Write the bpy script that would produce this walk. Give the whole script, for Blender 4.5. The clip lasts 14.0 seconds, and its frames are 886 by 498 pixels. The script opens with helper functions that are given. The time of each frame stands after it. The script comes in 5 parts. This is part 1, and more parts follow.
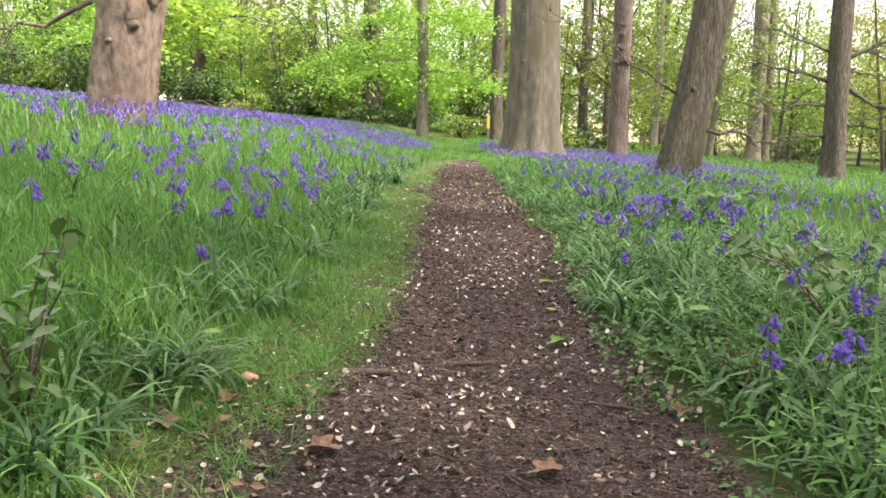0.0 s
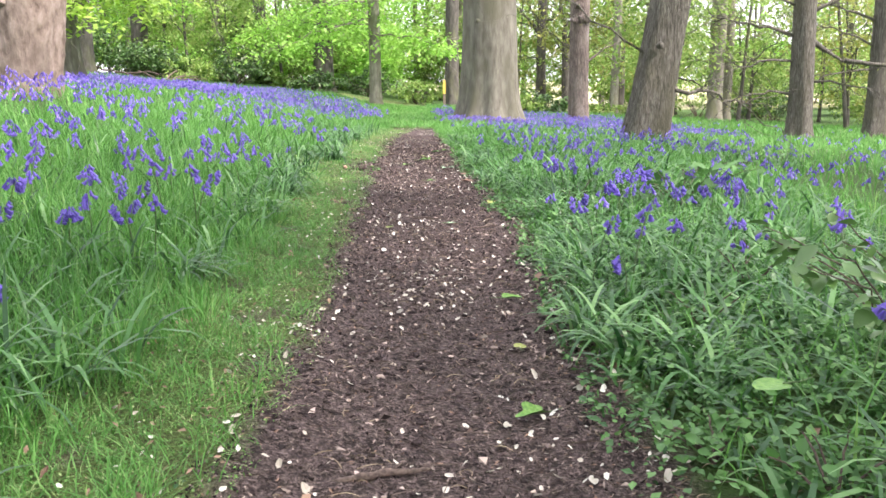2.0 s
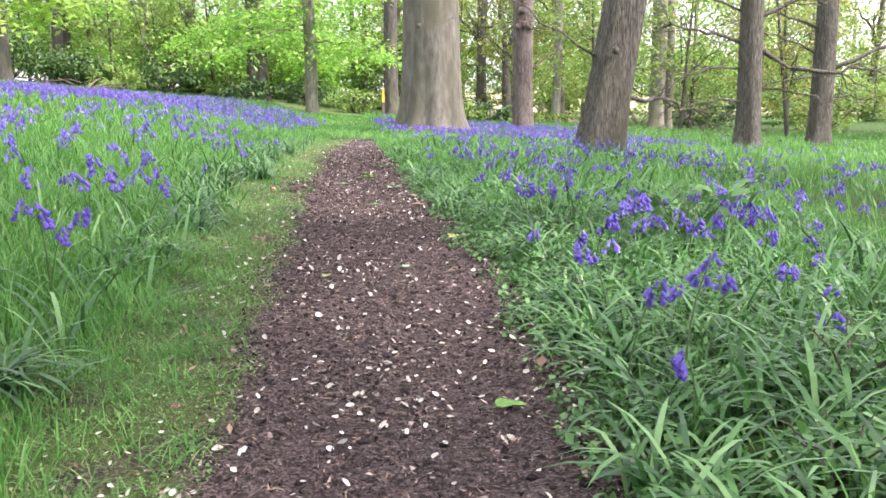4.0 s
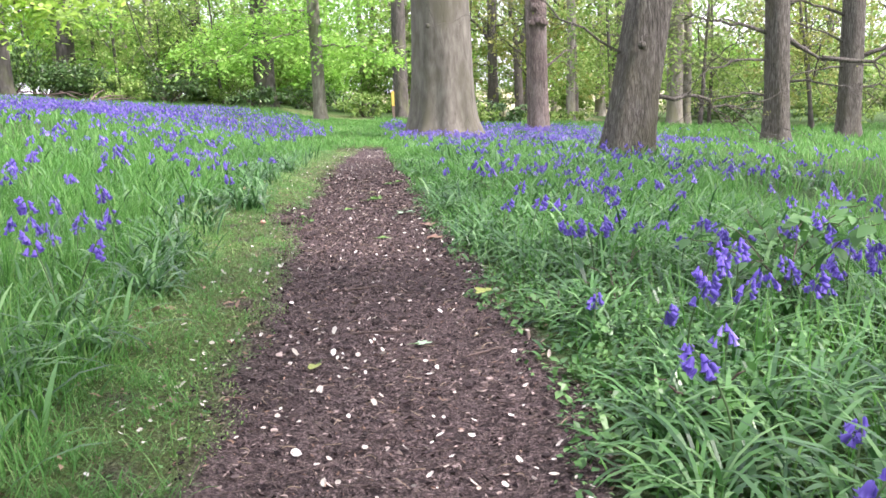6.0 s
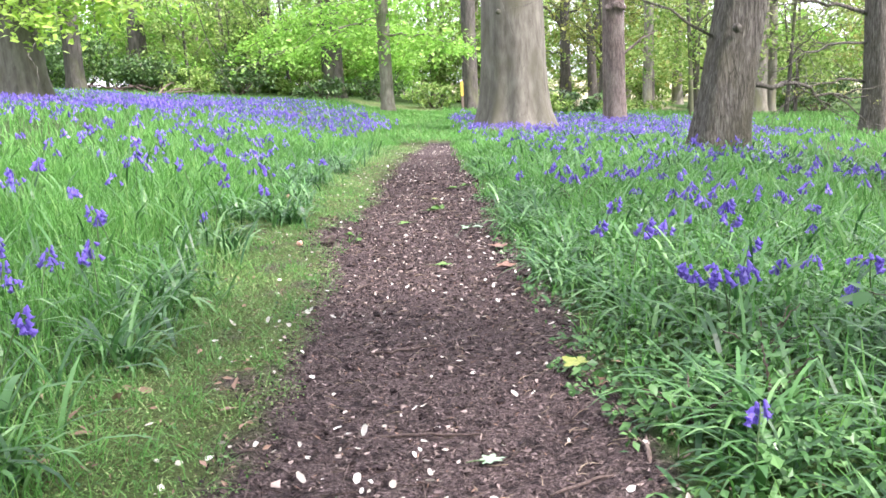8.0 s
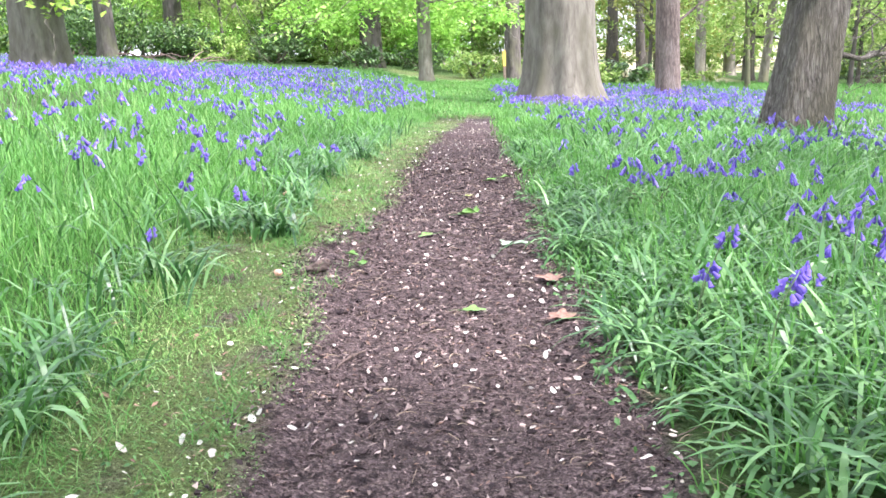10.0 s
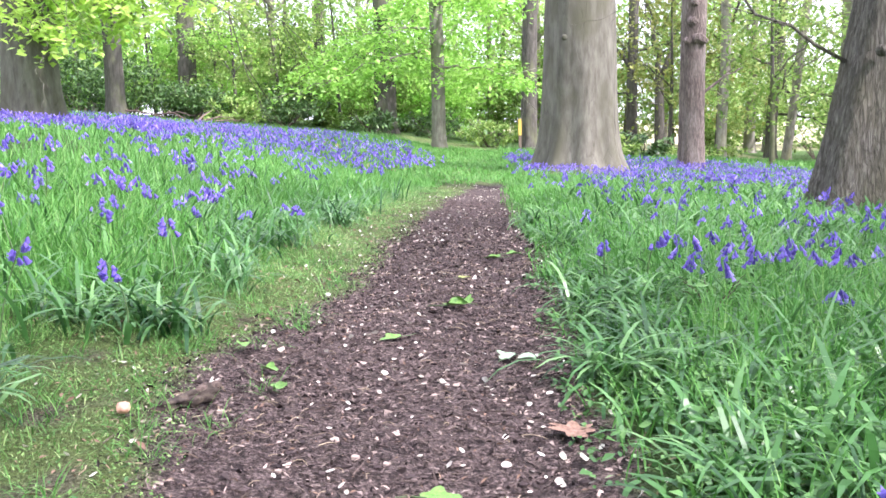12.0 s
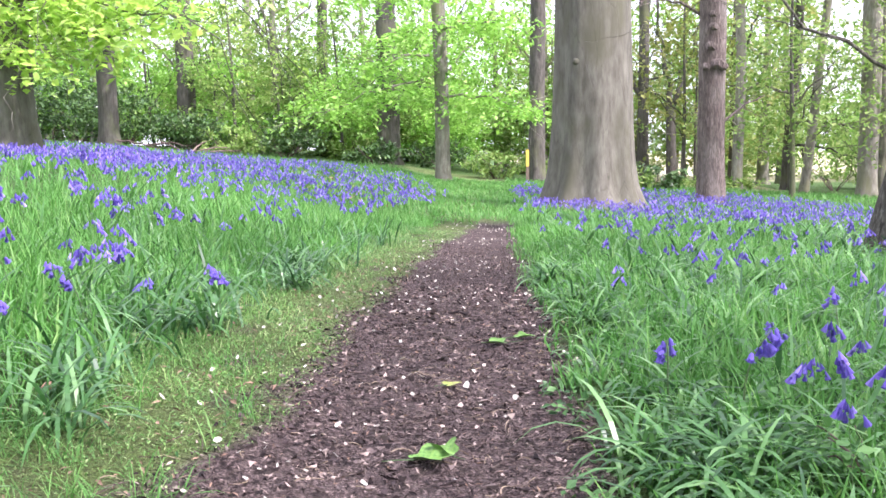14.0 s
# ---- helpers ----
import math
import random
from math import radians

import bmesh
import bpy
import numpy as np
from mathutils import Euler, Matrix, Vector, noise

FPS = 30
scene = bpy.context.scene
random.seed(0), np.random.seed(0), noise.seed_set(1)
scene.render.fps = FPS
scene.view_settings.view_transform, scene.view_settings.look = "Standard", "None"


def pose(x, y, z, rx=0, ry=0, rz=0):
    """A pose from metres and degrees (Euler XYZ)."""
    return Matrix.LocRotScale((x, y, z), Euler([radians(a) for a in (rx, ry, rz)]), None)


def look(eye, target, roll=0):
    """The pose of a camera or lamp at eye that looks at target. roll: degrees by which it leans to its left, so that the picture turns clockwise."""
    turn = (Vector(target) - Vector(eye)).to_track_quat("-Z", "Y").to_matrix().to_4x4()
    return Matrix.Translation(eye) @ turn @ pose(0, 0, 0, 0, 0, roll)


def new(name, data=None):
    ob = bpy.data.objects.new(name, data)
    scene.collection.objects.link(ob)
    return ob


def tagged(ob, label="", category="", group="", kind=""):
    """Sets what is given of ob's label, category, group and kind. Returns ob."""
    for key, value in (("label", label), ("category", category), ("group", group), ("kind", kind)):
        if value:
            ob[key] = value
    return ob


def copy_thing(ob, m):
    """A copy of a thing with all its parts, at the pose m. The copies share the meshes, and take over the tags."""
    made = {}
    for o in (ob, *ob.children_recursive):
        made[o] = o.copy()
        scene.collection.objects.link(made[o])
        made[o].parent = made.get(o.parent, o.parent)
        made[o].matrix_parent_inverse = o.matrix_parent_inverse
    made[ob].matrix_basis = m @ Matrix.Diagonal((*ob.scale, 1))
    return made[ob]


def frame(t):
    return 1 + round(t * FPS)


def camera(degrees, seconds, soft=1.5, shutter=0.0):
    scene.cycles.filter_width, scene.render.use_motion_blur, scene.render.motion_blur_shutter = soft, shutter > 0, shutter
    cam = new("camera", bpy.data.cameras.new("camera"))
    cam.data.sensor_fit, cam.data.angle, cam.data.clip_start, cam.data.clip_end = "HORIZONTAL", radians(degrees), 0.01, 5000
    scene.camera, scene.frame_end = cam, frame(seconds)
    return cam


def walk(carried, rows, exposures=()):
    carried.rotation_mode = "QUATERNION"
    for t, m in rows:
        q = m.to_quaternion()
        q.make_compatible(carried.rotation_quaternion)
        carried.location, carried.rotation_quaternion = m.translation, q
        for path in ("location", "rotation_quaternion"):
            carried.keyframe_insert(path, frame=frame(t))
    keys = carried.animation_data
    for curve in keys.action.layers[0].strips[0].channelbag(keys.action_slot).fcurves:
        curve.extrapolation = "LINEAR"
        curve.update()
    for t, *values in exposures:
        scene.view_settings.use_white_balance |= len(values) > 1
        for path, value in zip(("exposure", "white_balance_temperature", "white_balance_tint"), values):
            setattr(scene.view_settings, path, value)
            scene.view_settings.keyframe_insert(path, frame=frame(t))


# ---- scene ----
cam = camera(53.2, 14.0, soft=1.6)
PATH = [
    (0, (0.110, 0.110, 0.998), (0.081, 2.088, 0.700), 0.85),
    (0.5, (0.129, 0.504, 0.969), (0.200, 2.475, 0.638), 1.15),
    (1, (0.121, 0.837, 0.987), (0.201, 2.806, 0.644), 0.05),
    (1.5, (0.189, 1.191, 0.967), (0.244, 3.155, 0.594), -0.47),
    (2, (0.244, 1.528, 0.979), (0.301, 3.492, 0.607), -0.57),
    (2.5, (0.229, 1.875, 0.940), (0.378, 3.832, 0.553), -0.76),
    (3, (0.173, 2.270, 0.957), (0.347, 4.228, 0.585), -0.15),
    (3.5, (0.172, 2.588, 0.930), (0.352, 4.547, 0.569), -0.45),
    (3.7, (0.204, 2.737, 0.940), (0.392, 4.696, 0.583), -0.44),
    (5.8, (0.241, 4.120, 1.010), (0.424, 6.080, 0.657), -2.24),
    (6, (0.296, 4.256, 1.028), (0.457, 6.218, 0.674), -2.35),
    (6.5, (0.335, 4.439, 1.057), (0.476, 6.404, 0.712), -2.05),
    (7, (0.369, 4.726, 1.034), (0.497, 6.692, 0.690), -1.45),
    (7.5, (0.363, 5.123, 1.035), (0.453, 7.084, 0.653), -1.77),
    (8, (0.384, 5.496, 1.050), (0.387, 7.461, 0.680), -2.97),
    (8.2, (0.406, 5.653, 1.053), (0.377, 7.619, 0.686), -3.37),
    (10.3, (0.456, 7.331, 1.050), (0.353, 9.280, 0.610), -2.99),
    (10.5, (0.467, 7.503, 1.051), (0.348, 9.451, 0.609), -3.29),
    (11, (0.466, 7.903, 0.995), (0.333, 9.861, 0.607), -2.97),
    (11.5, (0.473, 8.333, 0.942), (0.374, 10.310, 0.656), -1.04),
    (12, (0.529, 8.703, 0.862), (0.415, 10.681, 0.584), -1.04),
    (12.5, (0.578, 9.099, 0.827), (0.455, 11.078, 0.566), -1.03),
    (13, (0.543, 9.537, 0.792), (0.463, 11.522, 0.558), 0.07),
    (13.5, (0.538, 10.002, 0.860), (0.469, 11.990, 0.649), -0.02),
    (14, (0.556, 10.441, 0.871), (0.427, 12.425, 0.661), -1.02),
]
EXPOSURES = [(0, 1.20, 7200, 24), (0.5, 1.20, 7050, 25), (1.0, 1.27, 6900, 24), (1.5, 1.40, 6700, 23), (2.0, 1.56, 6350, 24), (3.5, 1.53, 6250, 28), (6.5, 1.42, 6080, 31), (8, 1.66, 6050, 28), (10.5, 1.96, 5900, 29), (11, 1.98, 5900, 28), (12, 1.68, 5880, 28), (12.5, 1.62, 5880, 28), (14, 1.54, 5900, 31)]
walk(cam, [(t, look(eye, target, roll)) for t, eye, target, roll in PATH], EXPOSURES)

# ---- world and sun ----
SUN_WAY = Vector((0.62, -0.36, 0.82)).normalized()
world = bpy.data.worlds.new("sky")
scene.world = world
world.use_nodes = True
wn, wl = world.node_tree.nodes, world.node_tree.links
sky = wn.new("ShaderNodeTexSky")
sky.sky_type, sky.sun_disc = "NISHITA", False
sky.sun_elevation = math.asin(SUN_WAY.z)
sky.sun_rotation = math.atan2(SUN_WAY.x, SUN_WAY.y)
sky.dust_density, sky.air_density = 3.0, 1.0
wn["Background"].inputs["Strength"].default_value = 0.15
cloud = wn.new("ShaderNodeTexNoise")
cloud.inputs["Scale"].default_value, cloud.inputs["Detail"].default_value = 2.2, 5
veil = wn.new("ShaderNodeMapRange")
veil.inputs["From Min"].default_value, veil.inputs["From Max"].default_value = 0.35, 0.65
veil.inputs["To Min"].default_value, veil.inputs["To Max"].default_value = 0.55, 0.95
over = wn.new("ShaderNodeMix")
over.data_type = "RGBA"
over.inputs["B"].default_value = (7.0, 7.1, 7.2, 1)
wl.new(cloud.outputs["Fac"], veil.inputs["Value"])
wl.new(veil.outputs["Result"], over.inputs["Factor"])
wl.new(sky.outputs[0], over.inputs["A"])
wl.new(over.outputs["Result"], wn["Background"].inputs["Color"])
sun = new("sun", bpy.data.lights.new("sun", "SUN"))
sun.data.energy, sun.data.angle, sun.data.color = 4.0, radians(3), (1.0, 0.94, 0.84)
sun.matrix_world = look(SUN_WAY * 60, (0, 0, 0))

rng = np.random.default_rng(7)

# ---- materials ----


def shader(name):
    m = bpy.data.materials.new(name)
    m.use_nodes = True
    return m, m.node_tree.nodes, m.node_tree.links, m.node_tree.nodes["Principled BSDF"]


def ramp(nodes, stops):
    r = nodes.new("ShaderNodeValToRGB")
    while len(r.color_ramp.elements) < len(stops):
        r.color_ramp.elements.new(0.5)
    for e, (p, c) in zip(r.color_ramp.elements, stops):
        e.position, e.color = p, (*c, 1)
    return r


def noise_tex(nodes, links, scale, detail=4.0, stretch=(1, 1, 1), rough=0.55, seat=(0, 0, 0)):
    g = nodes.new("ShaderNodeNewGeometry")
    mp = nodes.new("ShaderNodeMapping")
    mp.inputs["Scale"].default_value = stretch
    mp.inputs["Location"].default_value = seat
    n = nodes.new("ShaderNodeTexNoise")
    n.inputs["Scale"].default_value, n.inputs["Detail"].default_value, n.inputs["Roughness"].default_value = scale, detail, rough
    links.new(g.outputs["Position"], mp.inputs["Vector"])
    links.new(mp.outputs[0], n.inputs["Vector"])
    return n


def leafy(name, dark, light, rough=0.45, trans=0.4, pale=None, gloss=0.4):
    """Leaf, blade or petal: colour by island, a second tone by patches of the ground, light let through."""
    m, n, l, p = shader(name)
    g = n.new("ShaderNodeNewGeometry")
    r = ramp(n, [(0.0, dark), (0.75, light), (1.0, pale or light)])
    l.new(g.outputs["Random Per Island"], r.inputs[0])
    big = noise_tex(n, l, 0.9, 3)
    rr = ramp(n, [(0.3, (0.72, 0.78, 0.72)), (0.7, (1.15, 1.1, 1.0))])
    l.new(big.outputs["Fac"], rr.inputs[0])
    mx = n.new("ShaderNodeMix")
    mx.data_type, mx.blend_type = "RGBA", "MULTIPLY"
    mx.inputs["Factor"].default_value = 1.0
    l.new(r.outputs[0], mx.inputs["A"])
    l.new(rr.outputs[0], mx.inputs["B"])
    p.inputs["Roughness"].default_value = rough
    p.inputs["Specular IOR Level"].default_value = gloss
    l.new(mx.outputs["Result"], p.inputs["Base Color"])
    t = n.new("ShaderNodeBsdfTranslucent")
    l.new(mx.outputs["Result"], t.inputs["Color"])
    s = n.new("ShaderNodeMixShader")
    s.inputs[0].default_value = trans
    l.new(p.outputs[0], s.inputs[1])
    l.new(t.outputs[0], s.inputs[2])
    l.new(s.outputs[0], n["Material Output"].inputs["Surface"])
    return m


def bark(name, stops, scale, stretch, bump, rough=0.85, blotch=None, fissure=0.0, crack=0.25):
    """Bark: stretched grain, blotches of lichen or bare wood, relief."""
    m, n, l, p = shader(name)
    a = noise_tex(n, l, scale, 6, stretch, 0.62)
    r = ramp(n, stops)
    l.new(a.outputs["Fac"], r.inputs[0])
    colour = r.outputs[0]
    height = a.outputs["Fac"]
    if blotch:
        b = noise_tex(n, l, 1.1, 5, (1, 1, 0.45), 0.6, (3, 7, 1))
        br = ramp(n, [(0.50, (0, 0, 0)), (0.66, (1, 1, 1))])
        l.new(b.outputs["Fac"], br.inputs[0])
        mx = n.new("ShaderNodeMix")
        mx.data_type = "RGBA"
        mx.inputs["B"].default_value = (*blotch, 1)
        l.new(br.outputs[0], mx.inputs["Factor"])
        l.new(colour, mx.inputs["A"])
        colour = mx.outputs["Result"]
    if fissure:
        g = n.new("ShaderNodeNewGeometry")
        mp = n.new("ShaderNodeMapping")
        mp.inputs["Scale"].default_value = (1, 1, 0.16)
        v = n.new("ShaderNodeTexVoronoi")
        v.feature = "DISTANCE_TO_EDGE"
        v.inputs["Scale"].default_value = fissure
        l.new(g.outputs["Position"], mp.inputs["Vector"])
        mixv = n.new("ShaderNodeMix")
        mixv.data_type = "VECTOR"
        mixv.inputs["Factor"].default_value = 0.08
        l.new(mp.outputs[0], mixv.inputs["A"])
        l.new(a.outputs["Color"], mixv.inputs["B"])
        l.new(mixv.outputs["Result"], v.inputs["Vector"])
        deep = 0.6 if crack > 0.1 else 0.8
        vr = ramp(n, [(0.0, (deep, deep, deep)), (crack, (1, 1, 1))])
        l.new(v.outputs["Distance"], vr.inputs[0])
        mx = n.new("ShaderNodeMix")
        mx.data_type, mx.blend_type = "RGBA", "MULTIPLY"
        mx.inputs["Factor"].default_value = 1.0
        l.new(colour, mx.inputs["A"])
        l.new(vr.outputs[0], mx.inputs["B"])
        colour = mx.outputs["Result"]
        ad = n.new("ShaderNodeMath")
        ad.operation = "MULTIPLY_ADD"
        ad.inputs[1].default_value = 1.2
        l.new(vr.outputs[0], ad.inputs[0])
        l.new(height, ad.inputs[2])
        height = ad.outputs[0]
    l.new(colour, p.inputs["Base Color"])
    p.inputs["Roughness"].default_value = rough
    p.inputs["Specular IOR Level"].default_value = 0.2
    bp = n.new("ShaderNodeBump")
    bp.inputs["Strength"].default_value = bump
    bp.inputs["Distance"].default_value = 0.03
    l.new(height, bp.inputs["Height"])
    l.new(bp.outputs[0], p.inputs["Normal"])
    return m


def plain(name, dark, light, scale=30, rough=0.7, bump=0.3, island=False):
    m, n, l, p = shader(name)
    a = noise_tex(n, l, scale, 5)
    r = ramp(n, [(0.3, dark), (0.7, light)])
    if island:
        g = n.new("ShaderNodeNewGeometry")
        l.new(g.outputs["Random Per Island"], r.inputs[0])
        r.color_ramp.elements[0].position, r.color_ramp.elements[1].position = 0.0, 1.0
    else:
        l.new(a.outputs["Fac"], r.inputs[0])
    l.new(r.outputs[0], p.inputs["Base Color"])
    p.inputs["Roughness"].default_value = rough
    p.inputs["Specular IOR Level"].default_value = 0.25
    bp = n.new("ShaderNodeBump")
    bp.inputs["Strength"].default_value, bp.inputs["Distance"].default_value = bump, 0.01
    l.new(a.outputs["Fac"], bp.inputs["Height"])
    l.new(bp.outputs[0], p.inputs["Normal"])
    return m


def ground_material():
    """Soil, moss, leaf mould under the plants and dry meadow far off, told apart by the sheet's own masks."""
    m, n, l, p = shader("woodland_ground")

    def mask(name):
        a = n.new("ShaderNodeAttribute")
        a.attribute_name = name
        return a.outputs["Fac"]

    def blend(f, a, b):
        mx = n.new("ShaderNodeMix")
        mx.data_type = "RGBA"
        l.new(f, mx.inputs["Factor"])
        l.new(a, mx.inputs["A"])
        l.new(b, mx.inputs["B"])
        return mx.outputs["Result"]

    fine = noise_tex(n, l, 85, 8, rough=0.78)
    mid = noise_tex(n, l, 7, 7, rough=0.7)
    soil = ramp(n, [(0.38, (0.014, 0.009, 0.009)), (0.50, (0.105, 0.078, 0.072)), (0.62, (0.34, 0.265, 0.245))])
    l.new(fine.outputs["Fac"], soil.inputs[0])
    dry = ramp(n, [(0.45, (0, 0, 0)), (0.75, (0.55, 0.55, 0.55))])
    l.new(mid.outputs["Fac"], dry.inputs[0])
    soil2 = n.new("ShaderNodeMix")
    soil2.data_type = "RGBA"
    soil2.inputs["B"].default_value = (0.145, 0.110, 0.105, 1)
    l.new(dry.outputs[0], soil2.inputs["Factor"])
    l.new(soil.outputs[0], soil2.inputs["A"])
    lump = noise_tex(n, l, 24, 5, rough=0.62)
    # shade in the hollows between clods, painted into the soil colour
    hollow_shade = ramp(n, [(0.36, (0.26, 0.25, 0.25)), (0.50, (0.92, 0.91, 0.90)), (0.68, (1.0, 1.0, 1.0))])
    l.new(lump.outputs["Fac"], hollow_shade.inputs[0])
    crumbly = n.new("ShaderNodeMix")
    crumbly.data_type, crumbly.blend_type = "RGBA", "MULTIPLY"
    crumbly.inputs["Factor"].default_value = 1.0
    l.new(soil2.outputs["Result"], crumbly.inputs["A"])
    l.new(hollow_shade.outputs[0], crumbly.inputs["B"])
    moss = ramp(n, [(0.34, (0.04, 0.045, 0.02)), (0.5, (0.105, 0.145, 0.046)), (0.70, (0.21, 0.30, 0.09))])
    l.new(fine.outputs["Fac"], moss.inputs[0])
    mould = ramp(n, [(0.3, (0.025, 0.045, 0.014)), (0.7, (0.085, 0.17, 0.04))])
    l.new(fine.outputs["Fac"], mould.inputs[0])
    field = ramp(n, [(0.32, (0.28, 0.29, 0.14)), (0.5, (0.42, 0.39, 0.24)), (0.68, (0.54, 0.48, 0.33))])
    big = noise_tex(n, l, 0.15, 4)
    l.new(big.outputs["Fac"], field.inputs[0])
    c = blend(mask("moss"), mould.outputs[0], moss.outputs[0])
    c = blend(mask("soil"), c, crumbly.outputs["Result"])
    c = blend(mask("far"), c, field.outputs[0])
    l.new(c, p.inputs["Base Color"])
    p.inputs["Roughness"].default_value = 0.9
    p.inputs["Specular IOR Level"].default_value = 0.2
    bp = n.new("ShaderNodeBump")
    bp.inputs["Strength"].default_value, bp.inputs["Distance"].default_value = 1.0, 0.05
    l.new(fine.outputs["Fac"], bp.inputs["Height"])
    coarse = n.new("ShaderNodeBump")
    coarse.inputs["Strength"].default_value, coarse.inputs["Distance"].default_value = 0.9, 0.06
    l.new(lump.outputs["Fac"], coarse.inputs["Height"])
    l.new(bp.outputs[0], coarse.inputs["Normal"])
    l.new(coarse.outputs[0], p.inputs["Normal"])
    return m


GROUND = ground_material()
BLADE = leafy("grass_blade", (0.060, 0.200, 0.034), (0.130, 0.350, 0.075), 0.5, 0.45, (0.25, 0.44, 0.14))
STRAP = leafy("strap_leaf", (0.017, 0.074, 0.022), (0.086, 0.235, 0.064), 0.38, 0.32, (0.21, 0.39, 0.155), 0.5)
TURF = leafy("short_turf", (0.085, 0.215, 0.052), (0.225, 0.410, 0.120), 0.6, 0.42, (0.46, 0.55, 0.28))
HERB = leafy("herb_leaf", (0.030, 0.098, 0.029), (0.098, 0.238, 0.066), 0.42, 0.32, (0.17, 0.34, 0.115), 0.4)
BELL = leafy("bluebell_flower", (0.078, 0.052, 0.370), (0.235, 0.165, 0.690), 0.5, 0.4, (0.45, 0.37, 0.86), 0.3)
STEM = leafy("flower_stem", (0.05, 0.10, 0.04), (0.09, 0.15, 0.06), 0.5, 0.1)
BEECH_LEAF = leafy("beech_leaf", (0.170, 0.390, 0.055), (0.330, 0.600, 0.110), 0.5, 0.52, (0.48, 0.73, 0.24))
# beech leaf again, with sunlight painted in as a lighter colour for shaded sprays
LIME_LEAF = leafy("sunlit_beech_leaf", (0.330, 0.530, 0.080), (0.520, 0.730, 0.170), 0.5, 0.66, (0.66, 0.83, 0.34))
WOOD_LEAF = leafy("wood_leaf", (0.120, 0.240, 0.045), (0.270, 0.410, 0.100), 0.55, 0.45, (0.42, 0.50, 0.20))
OAK_LEAF = leafy("oak_leaf", (0.160, 0.210, 0.040), (0.300, 0.340, 0.090), 0.55, 0.42, (0.42, 0.40, 0.16))
HOLLY_LEAF = leafy("holly_leaf", (0.030, 0.075, 0.022), (0.080, 0.170, 0.045), 0.35, 0.2, (0.14, 0.24, 0.07), 0.5)
PETAL = leafy("fallen_petal", (0.46, 0.41, 0.37), (0.70, 0.66, 0.63), 0.6, 0.2, (0.84, 0.82, 0.80), 0.2)
CHIP = plain("soil_crumb", (0.012, 0.008, 0.008), (0.05, 0.036, 0.035), 60, 0.9, 0.4, True)
for node in CHIP.node_tree.nodes:
    if node.bl_idname == "ShaderNodeValToRGB":
        node.color_ramp.elements[1].position = 0.62
        for spot, shade in ((0.82, (0.15, 0.115, 0.105, 1)), (1.0, (0.46, 0.37, 0.32, 1))):
            node.color_ramp.elements.new(spot).color = shade
LITTER = plain("dead_leaf", (0.11, 0.066, 0.045), (0.34, 0.225, 0.16), 60, 0.75, 0.4, True)
TWIG = plain("twig_bark", (0.045, 0.032, 0.027), (0.14, 0.105, 0.088), 90, 0.85, 0.5)
PALE_WOOD = plain("weathered_wood", (0.09, 0.062, 0.05), (0.26, 0.205, 0.17), 40, 0.8, 0.8)
STALK = plain("dry_stalk", (0.16, 0.115, 0.075), (0.42, 0.34, 0.24), 50, 0.8, 0.3)
ROTTEN = plain("rotten_wood", (0.012, 0.009, 0.008), (0.105, 0.083, 0.066), 30, 0.85, 1.0)
LIME = plain("fresh_leaf", (0.055, 0.15, 0.03), (0.16, 0.29, 0.065), 90, 0.5, 0.3)
PALE_LEAF = plain("pale_underside_leaf", (0.17, 0.27, 0.17), (0.30, 0.40, 0.27), 90, 0.6, 0.3)
YELLOW_LEAF = plain("yellowed_leaf", (0.13, 0.17, 0.035), (0.27, 0.30, 0.075), 90, 0.55, 0.3)
BROWN_LEAF = plain("brown_oak_leaf", (0.12, 0.072, 0.052), (0.29, 0.18, 0.13), 70, 0.65, 0.5)
PINK_BUD = plain("pink_scale", (0.42, 0.22, 0.15), (0.62, 0.40, 0.30), 80, 0.6, 0.4)
YELLOW_PAINT = plain("yellow_paint", (0.58, 0.42, 0.07), (0.68, 0.52, 0.12), 25, 0.5, 0.1)
BEECH_BARK = bark("beech_bark", [(0.26, (0.062, 0.059, 0.045)), (0.5, (0.122, 0.116, 0.092)), (0.76, (0.190, 0.186, 0.150))], 7, (1, 1, 0.24), 0.55, 0.8, (0.094, 0.092, 0.062), 3.4, 0.02)
OAK_BARK = bark("oak_bark", [(0.32, (0.052, 0.048, 0.040)), (0.52, (0.150, 0.140, 0.116)), (0.72, (0.250, 0.242, 0.205))], 26, (1, 1, 0.10), 1.0, 0.9, (0.125, 0.118, 0.084), 26)
PINE_BARK = bark("pine_bark", [(0.30, (0.105, 0.082, 0.072)), (0.55, (0.205, 0.165, 0.146)), (0.75, (0.33, 0.28, 0.25))], 12, (1, 1, 0.2), 0.8, 0.9, (0.26, 0.225, 0.20), 22)
DARK_BARK = bark("dark_bark", [(0.30, (0.045, 0.041, 0.035)), (0.55, (0.094, 0.088, 0.075)), (0.75, (0.148, 0.142, 0.120))], 9, (1, 1, 0.25), 0.7, 0.9, (0.12, 0.13, 0.07))
OLD_BARK = bark("old_beech_bark", [(0.30, (0.085, 0.062, 0.05)), (0.5, (0.19, 0.150, 0.125)), (0.74, (0.30, 0.25, 0.215))], 8, (1, 1, 0.6), 1.0, 0.85, (0.10, 0.080, 0.066))
PALE_BARK = bark("pale_bark", [(0.30, (0.120, 0.110, 0.088)), (0.55, (0.215, 0.205, 0.165)), (0.75, (0.31, 0.30, 0.245))], 9, (1, 1, 0.3), 0.5, 0.85, (0.19, 0.19, 0.11))

# ---- mesh helpers ----


